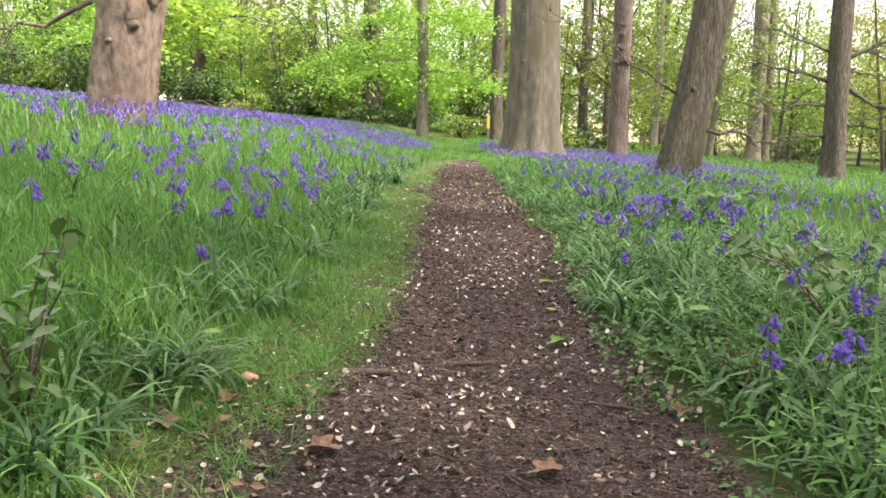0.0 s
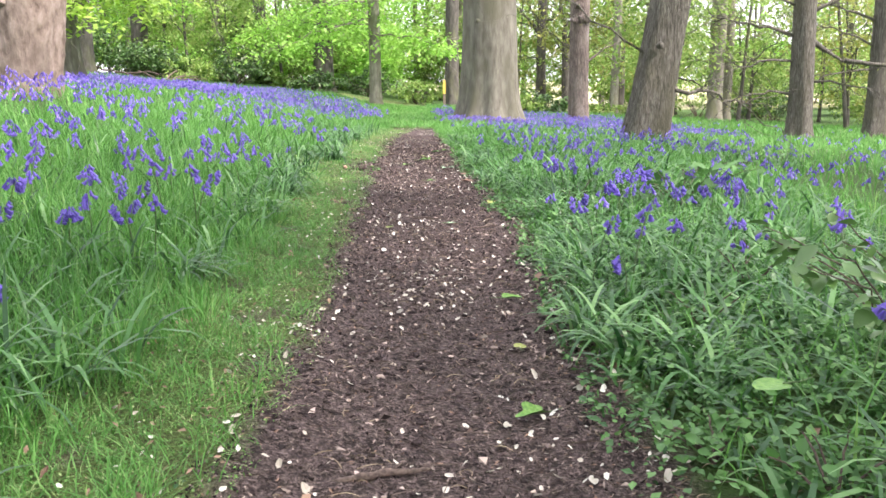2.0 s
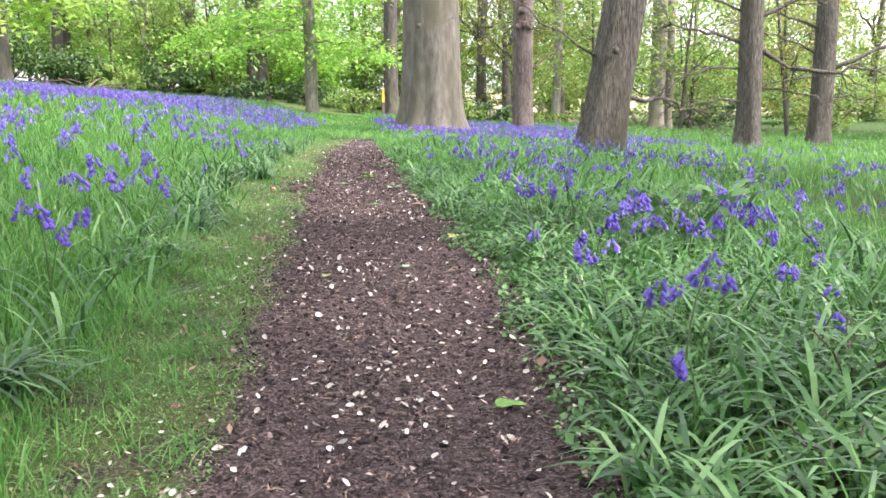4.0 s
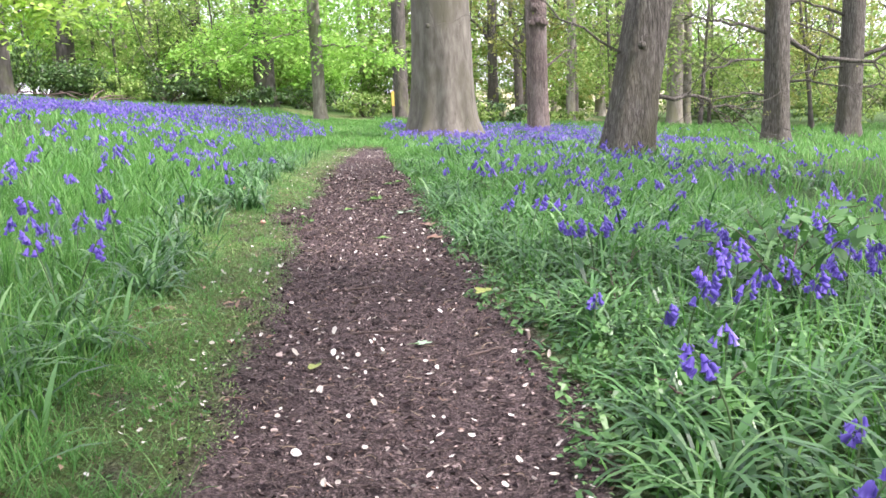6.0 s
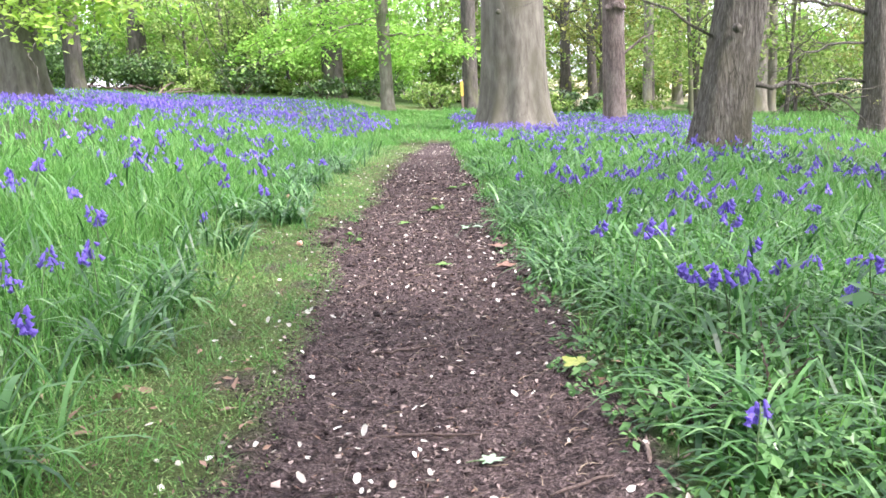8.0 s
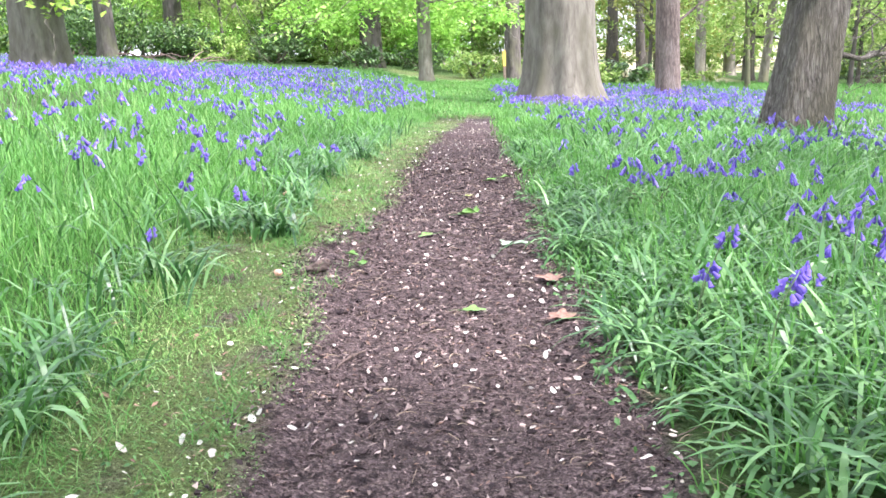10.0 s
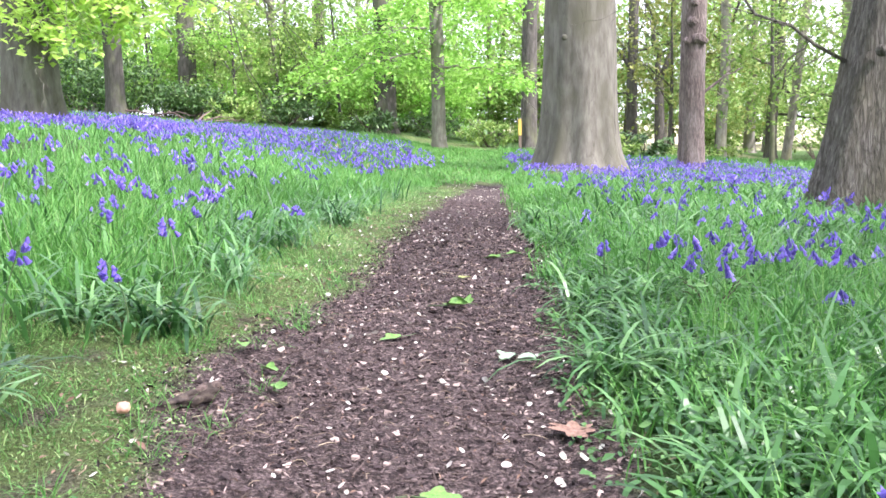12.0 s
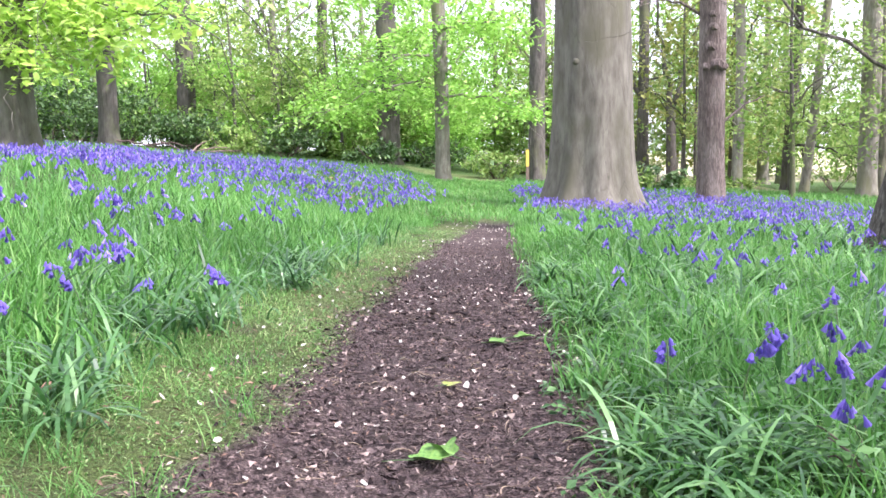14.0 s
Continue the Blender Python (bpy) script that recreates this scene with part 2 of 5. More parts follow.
def mesh_of(name, verts, tris, material, smooth=False):
    verts, tris = np.asarray(verts, np.float32).reshape(-1, 3), np.asarray(tris, np.int32).reshape(-1, 3)
    me = bpy.data.meshes.new(name)
    me.vertices.add(len(verts))
    me.vertices.foreach_set("co", verts.ravel())
    me.loops.add(tris.size)
    me.loops.foreach_set("vertex_index", tris.ravel())
    me.polygons.add(len(tris))
    me.polygons.foreach_set("loop_start", np.arange(0, tris.size, 3, dtype=np.int32))
    me.polygons.foreach_set("use_smooth", np.full(len(tris), smooth))
    me.update(calc_edges=True)
    me.validate()
    me.materials.append(material)
    return me


def joined(parts):
    """Several (verts, tris) as one."""
    vs, ts, k = [], [], 0
    for v, t in parts:
        vs.append(np.asarray(v, float).reshape(-1, 3))
        ts.append(np.asarray(t, int).reshape(-1, 3) + k)
        k += len(vs[-1])
    return np.concatenate(vs), np.concatenate(ts)


def part(name, data, material, parent, label="", smooth=False):
    ob = new(name, data if isinstance(data, bpy.types.Mesh) else mesh_of(name, *data, material, smooth))
    ob.parent = parent
    if label:
        ob["label"] = label
    return ob


def thing(name, place, label, category, group="", turn=0.0):
    ob = new(name)
    ob.empty_display_size = 0.1
    ob.matrix_basis = pose(*place, 0, 0, turn)
    return tagged(ob, label, category, group)


def tube(points, radii, sides=8, cap=True):
    points, radii = np.asarray(points, float), np.asarray(radii, float)
    way = np.gradient(points, axis=0)
    way /= np.linalg.norm(way, axis=1, keepdims=True) + 1e-9
    ref = np.where(np.abs(way[:, 2:3]) > 0.9, [[1.0, 0, 0]], [[0, 0, 1.0]])
    a = np.cross(way, ref)
    a /= np.linalg.norm(a, axis=1, keepdims=True) + 1e-9
    b = np.cross(way, a)
    th = np.linspace(0, 2 * np.pi, sides, endpoint=False)
    v = points[:, None] + radii[:, None, None] * (np.cos(th)[None, :, None] * a[:, None] + np.sin(th)[None, :, None] * b[:, None])
    return v.reshape(-1, 3), ring_tris(len(points), sides, cap)


def ring_tris(rows, sides, cap=True):
    t = []
    for i in range(rows - 1):
        for j in range(sides):
            a, b = i * sides + j, i * sides + (j + 1) % sides
            t += [(a, b, b + sides), (a, b + sides, a + sides)]
    if cap:
        e = (rows - 1) * sides
        t += [(e, e + j, e + j + 1) for j in range(1, sides - 1)]
        t += [(0, j + 1, j) for j in range(1, sides - 1)]
    return np.array(t)


def smooth_noise(x, y, seed=0.0):
    """A cheap, smooth, repeatable field of about -1 to 1."""
    return (np.sin(1.7 * x + 0.9 * y + seed) + np.sin(-1.1 * x + 2.3 * y + 1.3 * seed + 1) + np.sin(2.9 * x - 1.9 * y + 2.1 * seed + 2) + np.sin(4.7 * x + 3.9 * y + seed + 4) * 0.6) / 3.6


# ---- the lie of the land ----


def path_mid(y):
    return np.interp(y, [-8, 2, 4, 8, 13, 17, 20, 23, 26, 30, 36, 44, 60], [0.2, 0.25, 0.29, 0.33, 0.27, 0.25, 0.28, 0.42, 0.5, 0.3, -0.4, -1.5, -4])


def path_half(y):
    return np.interp(y, [-8, 2.4, 4.2, 8, 11, 14, 18, 23, 30], [0.6, 0.62, 0.5, 0.57, 0.5, 0.5, 0.42, 0.24, 0.2])


def path_edge(x, y):
    """Metres outside the trodden soil: below 0 on it. Second value: which side, -1 or 1."""
    d = x - path_mid(y)
    wob = 0.07 * smooth_noise(3.1 * x, 2.6 * y, 2) + 0.035 * smooth_noise(11 * x, 9 * y, 5)
    worn = np.where(d < 0, 0.34 * np.exp(-(((y - 11.6) / 0.9) ** 2)) + 0.26 * np.exp(-(((y - 2.3) / 0.7) ** 2)), 0)
    return np.abs(d) - path_half(y) - worn + wob, np.sign(d)


def lie(x, y):
    """Height of the ground."""
    x, y = np.asarray(x, float), np.asarray(y, float)
    z = np.interp(y, [-30, 13, 20, 28, 60, 120, 2000], [0.0, 0.0, -0.10, -0.28, -0.36, -0.5, -0.5])
    left = np.clip((-x - 0.35) / 4.2, 0, 1)
    z = z + 0.47 * left * left * (3 - 2 * left) ** 0.5 * np.interp(y, [20, 45], [1, 0.8]) + 0.03 * np.clip(-x - 4.5, 0, 12)
    right = np.clip((x - 0.75) / 0.7, 0, 1)
    z = z + 0.05 * right
    e, _ = path_edge(x, y)
    z = z - 0.035 * np.clip(-e / 0.25, 0, 1) * np.clip((26 - y) / 3, 0, 1)
    z = z - 0.063 * np.clip(x - 0.3, -30, 24)  # the whole slope falls to the right
    z = z + 0.035 * smooth_noise(0.5 * x, 0.45 * y, 3) * np.clip(e + 0.2, 0, 1) + 0.012 * smooth_noise(2.3 * x, 2.1 * y, 8)
    return z


def lines(stops):
    out = []
    for (a, b, step) in stops:
        out += list(np.arange(a, b, step))
    return np.array(out + [stops[-1][1]])


def build_ground():
    gx = lines([(-1500, -300, 150), (-300, -60, 20), (-60, -20, 3), (-20, -5, 0.6), (-5, -1.2, 0.2), (-1.2, 1.3, 0.042), (1.3, 5, 0.2), (5, 20, 0.6), (20, 60, 3), (60, 300, 20), (300, 1500, 150)])
    gy = lines([(-1500, -300, 150), (-300, -60, 20), (-60, -10, 3), (-10, 0.5, 0.4), (0.5, 14, 0.042), (14, 26, 0.12), (26, 60, 0.7), (60, 120, 4), (120, 300, 20), (300, 1500, 150)])
    X, Y = np.meshgrid(gx, gy)
    Z = lie(X, Y)
    e, side = path_edge(X, Y)
    fine = np.clip(1 - np.hypot(X / 2.5, (Y - 8) / 14), 0, 1)
    Z = Z + fine * 0.009 * (smooth_noise(21 * X, 17 * Y, 1) + 0.8 * smooth_noise(47 * X, 43 * Y, 4) + rng.normal(0, 0.35, X.shape))
    nx, ny = len(gx), len(gy)
    i = (np.arange(ny - 1)[:, None] * nx + np.arange(nx - 1)[None]).ravel()
    tris = np.concatenate([np.stack([i, i + 1, i + nx + 1], 1), np.stack([i, i + nx + 1, i + nx], 1)])
    me = mesh_of("ground", np.stack([X, Y, Z], -1), tris, GROUND, True)
    patch = smooth_noise(5 * X, 4 * Y, 6)
    soil = np.clip(0.5 - (e - np.where(side > 0, np.interp(Y, [1, 3, 5, 9], [0.12, 0.14, 0.12, 0.10]), 0)) / 0.09, 0, 1)
    soil = np.maximum(soil, np.clip(1.3 * patch - 0.1 - e, 0, 1) * (e < 0.6) * (side < 0)) * np.clip((25.5 - Y) / 1.5, 0, 1)
    moss = np.clip((0.75 - e) / 0.3, 0, 1) * (side < 0) * (Y < 60)
    moss = np.maximum(moss, np.clip((Y - 24) / 2, 0, 1) * np.clip((2.5 - np.abs(X + 1.5)) / 1.0, 0, 1) * (Y < 60))
    far = np.clip((Y - np.interp(X, [-2, 4, 11, 15, 19], [900, 52, 50, 54, 84])) / 8, 0, 1)
    for key, values in (("soil", soil), ("moss", moss), ("far", far)):
        a = me.attributes.new(key, "FLOAT", "POINT")
        a.data.foreach_set("value", values.astype(np.float32).ravel())
    return tagged(new("ground", me), "woodland ground with a trodden dark earth path", "ground", kind="structure")


build_ground()

# ---- grasses, leaves and flowers, as fields ----


def blades(x, y, height, width, lean, bend, segs=3, blunt=0.5):
    """Grass blades or strap leaves, rooted on the ground; all arguments are arrays of one length."""
    n = len(x)
    az = rng.uniform(0, 2 * np.pi, n)
    d = np.stack([np.cos(az), np.sin(az), 0 * az], 1)
    s = np.stack([-np.sin(az), np.cos(az), 0 * az], 1)
    pos = np.stack([x, y, lie(x, y) - 0.01], 1)
    rows, at = [], pos
    for k in range(segs + 1):
        t = k / segs
        w = width * (1 - t ** 2) ** blunt * (0.6 + 0.4 * min(1, 3 * t))
        if k < segs:
            rows += [at - s * w[:, None] / 2, at + s * w[:, None] / 2]
        else:
            rows += [at]
        th = lean + bend * (t + 0.5 / segs)
        at = at + (height / segs)[:, None] * (np.sin(th)[:, None] * d + np.cos(th)[:, None] * [0, 0, 1])
    m = 2 * segs + 1
    v = np.stack(rows, 1).reshape(-1, 3)
    f = []
    for k in range(segs - 1):
        a = 2 * k
        f += [(a, a + 1, a + 3), (a, a + 3, a + 2)]
    f += [(m - 3, m - 2, m - 1)]
    t = (np.arange(n)[:, None, None] * m + np.array(f)[None]).reshape(-1, 3)
    return v, t


def leaf_cards(at, size, tilt=0.7, aspect=0.55, az=None):
    """Folded pointed leaves about the given places."""
    n = len(at)
    az = rng.uniform(0, 2 * np.pi, n) if az is None else az
    el = rng.normal(-0.25, tilt, n)
    d = np.stack([np.cos(az) * np.cos(el), np.sin(az) * np.cos(el), np.sin(el)], 1)
    s = np.stack([-np.sin(az), np.cos(az), rng.normal(0, 0.45, n)], 1)
    s /= np.linalg.norm(s, axis=1, keepdims=True)
    up = np.cross(d, s)
    L = np.broadcast_to(size, (n,))[:, None]
    v = np.stack([at, at + d * L * 0.45 + s * L * aspect / 2 + up * L * 0.08, at + d * L, at + d * L * 0.45 - s * L * aspect / 2 + up * L * 0.08], 1).reshape(-1, 3)
    t = (np.arange(n)[:, None, None] * 4 + np.array([(0, 1, 2), (0, 2, 3)])[None]).reshape(-1, 3)
    return v, t


def scatter(n, x0, x1, y0, y1, keep):
    x, y = rng.uniform(x0, x1, n), rng.uniform(y0, y1, n)
    k = rng.random(n) < keep(x, y)
    return x[k], y[k]


def u(lo, hi, n):
    return rng.uniform(lo, hi, n)


def field(name, data, material, label, category):
    return tagged(new(name, mesh_of(name, *data, material)), label, category, kind="stuff")


def off_left(x, y):
    e, s = path_edge(x, y)
    return np.where(s < 0, e, -1)


def off_right(x, y):
    e, s = path_edge(x, y)
    return np.where(s > 0, e, -1)


def trunk_clear(x, y):
    ok = np.ones(len(x), bool)
    for (tx, ty, r) in TRUNKS:
        ok &= np.hypot(x - tx, y - ty) > r
    return ok


TRUNKS = [(2.64, 30.6, 1.0), (5.13, 20.4, 0.5), (-5.41, 14.64, 0.6)]


def thinning(x, y, x0, x1):
    """Near sowings thin out away from the path, so that one passes into the next."""
    if x1 - x0 > 5:
        return np.ones(len(x))
    return np.clip((4.4 - np.abs(x - 0.3) + 0.5 * smooth_noise(x, y, 31)) / 1.6, 0, 1)


def near_path(x, y):
    """Distance from the soil on the bank side; the grass comes closer along the first half of the walk."""
    e = off_left(x, y)
    return np.where(e > 0.02, e + 0.24 * np.interp(y, [7, 10], [1, 0]) * (1 + 0.6 * smooth_noise(2.5 * x, 2.1 * y, 14)), e)


def grass_left():
    out = []
    for n, x0, x1, y0, y1, wide, segs in ((88000, -4.6, -0.4, -1, 13, 1.15, 3), (46000, -4.6, -0.3, 12, 24, 1.9, 2), (30000, -22, -3.0, -6, 26, 3.8, 2), (26000, -26, 0.2, 24, 50, 5.5, 2), (9000, -9, -0.4, -12, 2, 3.0, 2)):
        x, y = scatter(n, x0, x1, y0, y1, lambda x, y: np.clip((near_path(x, y) - 0.12) / 0.5, 0, 1) * trunk_clear(x, y) * thinning(x, y, x0, x1))
        e = near_path(x, y)
        tall = np.interp(e, [0.1, 0.5, 0.8, 1.4], [0.03, 0.07, 0.17, 0.29]) * u(0.6, 1.25, len(x)) * (1 + 0.25 * smooth_noise(1.3 * x, 1.2 * y, 9))
        out.append(blades(x, y, tall, u(0.003, 0.0065, len(x)) * wide * np.clip(tall / 0.2, 0.42, 1), u(0.0, 0.5, len(x)) + 0.45 * (tall < 0.12), u(0.2, 1.5, len(x)), segs))
    field("grass_left", joined(out), BLADE, "tall fresh green woodland grass on a bank", "grass")
    x, y = scatter(8000, -3.2, -0.4, 0.3, 20, lambda x, y: np.clip((off_left(x, y) - 0.42) / 0.1, 0, 1) * (0.35 + 0.65 * (smooth_noise(2 * x, 2 * y, 4) > 0.1)))
    field("bluebell_leaves_left", blades(x, y, u(0.2, 0.42, len(x)), u(0.011, 0.022, len(x)), u(0.1, 0.6, len(x)), u(0.6, 2.0, len(x)), 4, 0.35), STRAP, "arching strap-shaped bluebell leaves in the grass", "leaves")


def grass_right():
    out, straps = [], []
    for n, x0, x1, y0, y1, wide, segs in ((70000, 0.7, 5.2, -1, 14, 1.5, 3), (42000, 0.6, 5.2, 13, 26, 2.3, 2), (30000, 3.6, 26, -6, 28, 4.0, 2), (26000, 0.8, 32, 27, 52, 6, 2), (9000, 0.7, 9, -12, 2, 3.0, 2)):
        x, y = scatter(n, x0, x1, y0, y1, lambda x, y: np.clip((off_right(x, y) - 0.0) / 0.3, 0, 1) * trunk_clear(x, y) * thinning(x, y, x0, x1) * np.where(off_right(x, y) < 1.6, np.interp(y, [-2, 0, 9, 12.5], [1, 0.08, 0.22, 1]), np.interp(y, [-2, 0, 6, 11], [1, 0.15, 0.3, 1])))
        tall = np.clip(0.09 + off_right(x, y) * 0.25, 0.06, 0.25) * u(0.6, 1.25, len(x)) * (1 + 0.2 * smooth_noise(1.3 * x, 1.2 * y, 1))
        out.append(blades(x, y, tall, u(0.003, 0.0065, len(x)) * wide, u(0.0, 0.5, len(x)), u(0.2, 1.5, len(x)), segs))
    field("grass_right", joined(out), BLADE, "fresh green grass among bluebells", "grass")
    for n, x0, x1, y0, y1, wide in ((26000, 0.6, 3.6, 0.3, 18, 1.0), (9000, 1.0, 6, 14, 26, 1.6)):
        x, y = scatter(n, x0, x1, y0, y1, lambda x, y: np.clip((off_right(x, y) - np.interp(y, [2.2, 4.5], [0.20, 0.02])) / 0.2, 0, 1) * (0.35 + 0.65 * (smooth_noise(1.9 * x, 1.7 * y, 7) > -0.1)) * np.interp(y, [11, 13], [1, 0.6]))
        straps.append(blades(x, y, np.clip(0.11 + off_right(x, y) * 0.36, 0.11, 0.38) * u(0.6, 1.3, len(x)), u(0.010, 0.025, len(x)) * wide, u(0.15, 1.0, len(x)), u(0.8, 2.3, len(x)), 4, 0.35))
    field("bluebell_leaves_right", joined(straps), STRAP, "dense glossy arching bluebell leaves beside the path", "leaves")


def turf_strip():
    x, y = scatter(180000, -1.4, 0.4, 0.4, 22, lambda x, y: (off_left(x, y) > -0.05) * (off_left(x, y) < 0.75) * np.interp(y, [0, 8, 30], [1, 1, 0.5]) * np.clip(0.95 - 1.0 * smooth_noise(5 * x, 4 * y, 6), 0.12, 1))
    far = np.interp(y, [8, 30], [1, 2.5])
    a = blades(x, y, u(0.022, 0.080, len(x)) * np.interp(off_left(x, y), [0, 0.35, 0.7], [0.6, 1.0, 2.0]), u(0.0018, 0.0042, len(x)) * far, u(0.3, 1.35, len(x)), u(0.4, 1.6, len(x)), 2)
    x, y = scatter(30000, -5, 1.5, 23.5, 50, lambda x, y: np.maximum(path_edge(x, y)[0] > 0.0, y > 25.2) * np.interp(y, [23, 26], [0, 1]))
    b = blades(x, y, u(0.06, 0.2, len(x)), u(0.014, 0.028, len(x)), u(0.1, 0.9, len(x)), u(0.2, 1.4, len(x)), 2)
    x, y = scatter(90000, -1.4, 0.3, 0.5, 15, lambda x, y: (off_left(x, y) > -0.08) * np.clip((0.8 - off_left(x, y)) / 0.2, 0, 1) * np.clip(0.6 - 1.1 * smooth_noise(5 * x, 4 * y, 6) + off_left(x, y) * 0.5, 0.03, 1))
    c = leaf_cards(np.stack([x, y, lie(x, y) + u(0.0, 0.022, len(x))], 1), rng.triangular(0.004, 0.008, 0.017, len(x)), 0.7, 0.6)
    g = np.random.default_rng(77)
    clumps = []
    for _ in range(620):
        cy = g.uniform(1.5, 14.5)
        cx = float(path_mid(cy) - path_half(cy)) - g.uniform(0.02, 0.62 if cy < 9 else 0.75)
        if g.random() > (1.0 if cy < 8 else 0.5):
            continue
        n = int(g.integers(14, 34))
        clumps.append(blades(cx + g.normal(0, 0.035, n), cy + g.normal(0, 0.035, n), g.uniform(0.05, 0.15, n), g.uniform(0.002, 0.0042, n), g.uniform(0.2, 1.0, n), g.uniform(0.4, 1.6, n), 3))
    field("grass_tufts", joined(clumps), BLADE, "fine arching tufts of grass in the short turf", "grass")
    field("glade_grass", b, BLADE, "bright green grass of the open glade", "grass")
    field("short_turf", joined([a, c]), TURF, "short yellowish mossy turf edging the path", "grass")


def herbs():
    x, y = scatter(66000, 0.6, 2.4, 0.4, 14, lambda x, y: (off_right(x, y) > -0.04) * np.clip(1.1 - off_right(x, y) * 0.5, 0, 1) * np.clip(0.5 + smooth_noise(2.1 * x, 1.9 * y, 3), 0.06, 1) * np.interp(y, [0, 5, 9, 16], [1, 1, 0.85, 0.3]))
    z = lie(x, y) + u(0.01, 0.19, len(x)) * np.clip(0.25 + off_right(x, y) * 1.3, 0.1, 1.1)
    a = leaf_cards(np.stack([x, y, z], 1), rng.triangular(0.009, 0.018, 0.055, len(x)), 0.5, 0.68)
    x, y = scatter(5000, -1.2, 0.0, 0.4, 16, lambda x, y: (off_left(x, y) > -0.02) * (off_left(x, y) < 0.7) * np.clip(0.3 + smooth_noise(3 * x, 2.2 * y, 2), 0.03, 1))
    b = leaf_cards(np.stack([x, y, lie(x, y) + u(0.0, 0.03, len(x))], 1), u(0.01, 0.025, len(x)), 0.4, 0.7)
    x, y = scatter(260, 0.9, 3.0, 0.6, 12, lambda x, y: (off_right(x, y) > 0.12))
    c = leaf_cards(np.stack([x, y, lie(x, y) + u(0.06, 0.2, len(x))], 1), u(0.02, 0.04, len(x)), 0.4, 0.7)
    field("low_herbs", joined([a, b, c]), HERB, "low leafy woodland herbs along the path edge", "herbs")


def bell_heads(x, y, height, bells, size, sides):
    """Far bluebells: a bowed stem and a one-sided cluster of hanging bells each."""
    n = len(x)
    az = u(0, 2 * np.pi, n)
    d = np.stack([np.cos(az), np.sin(az), 0 * az], 1)
    base = np.stack([x, y, lie(x, y)], 1)
    top = base + d * (height * 0.16)[:, None] + np.stack([0 * x, 0 * x, height], 1)
    ths = np.linspace(0, 2 * np.pi, sides, endpoint=False)
    vs, ts, k = [], [], 0
    for b in range(bells):
        f = b / max(1, bells - 1)
        s = size * u(0.8, 1.2, n)
        a2 = az + u(-1.5, 1.5, n)
        out = np.stack([np.cos(a2), np.sin(a2), 0 * a2], 1)
        c = top - (top - base) * (0.15 * f) + out * (s * (0.4 + 1.1 * f))[:, None] + np.stack([0 * s, 0 * s, -s * 0.5], 1)
        ax = np.stack([np.cos(a2) * 0.45, np.sin(a2) * 0.45, -0.9 + 0 * a2], 1)
        p = np.cross(ax, [[0, 0, 1.0]])
        p /= np.linalg.norm(p, axis=1, keepdims=True)
        q = np.cross(ax, p)
        tip = c - ax * (s * 0.5)[:, None]
        ring = [c + ax * (s * 0.45)[:, None] + (np.cos(t) * p + np.sin(t) * q) * (s * 0.3)[:, None] for t in ths]
        vs.append(np.stack([tip, *ring], 1).reshape(-1, 3))
        idx = [(0, 1 + j, 1 + (j + 1) % sides) for j in range(sides)]
        ts.append((np.arange(n)[:, None, None] * (sides + 1) + np.array(idx)[None]).reshape(-1, 3) + k)
        k += n * (sides + 1)
    heads = np.concatenate(vs), np.concatenate(ts)
    w = np.stack([-d[:, 1], d[:, 0], 0 * x], 1) * (size * 0.07)[:, None]
    sv = np.stack([base - w, base + w, top], 1).reshape(-1, 3)
    return heads, (sv, np.arange(3 * n).reshape(-1, 3))


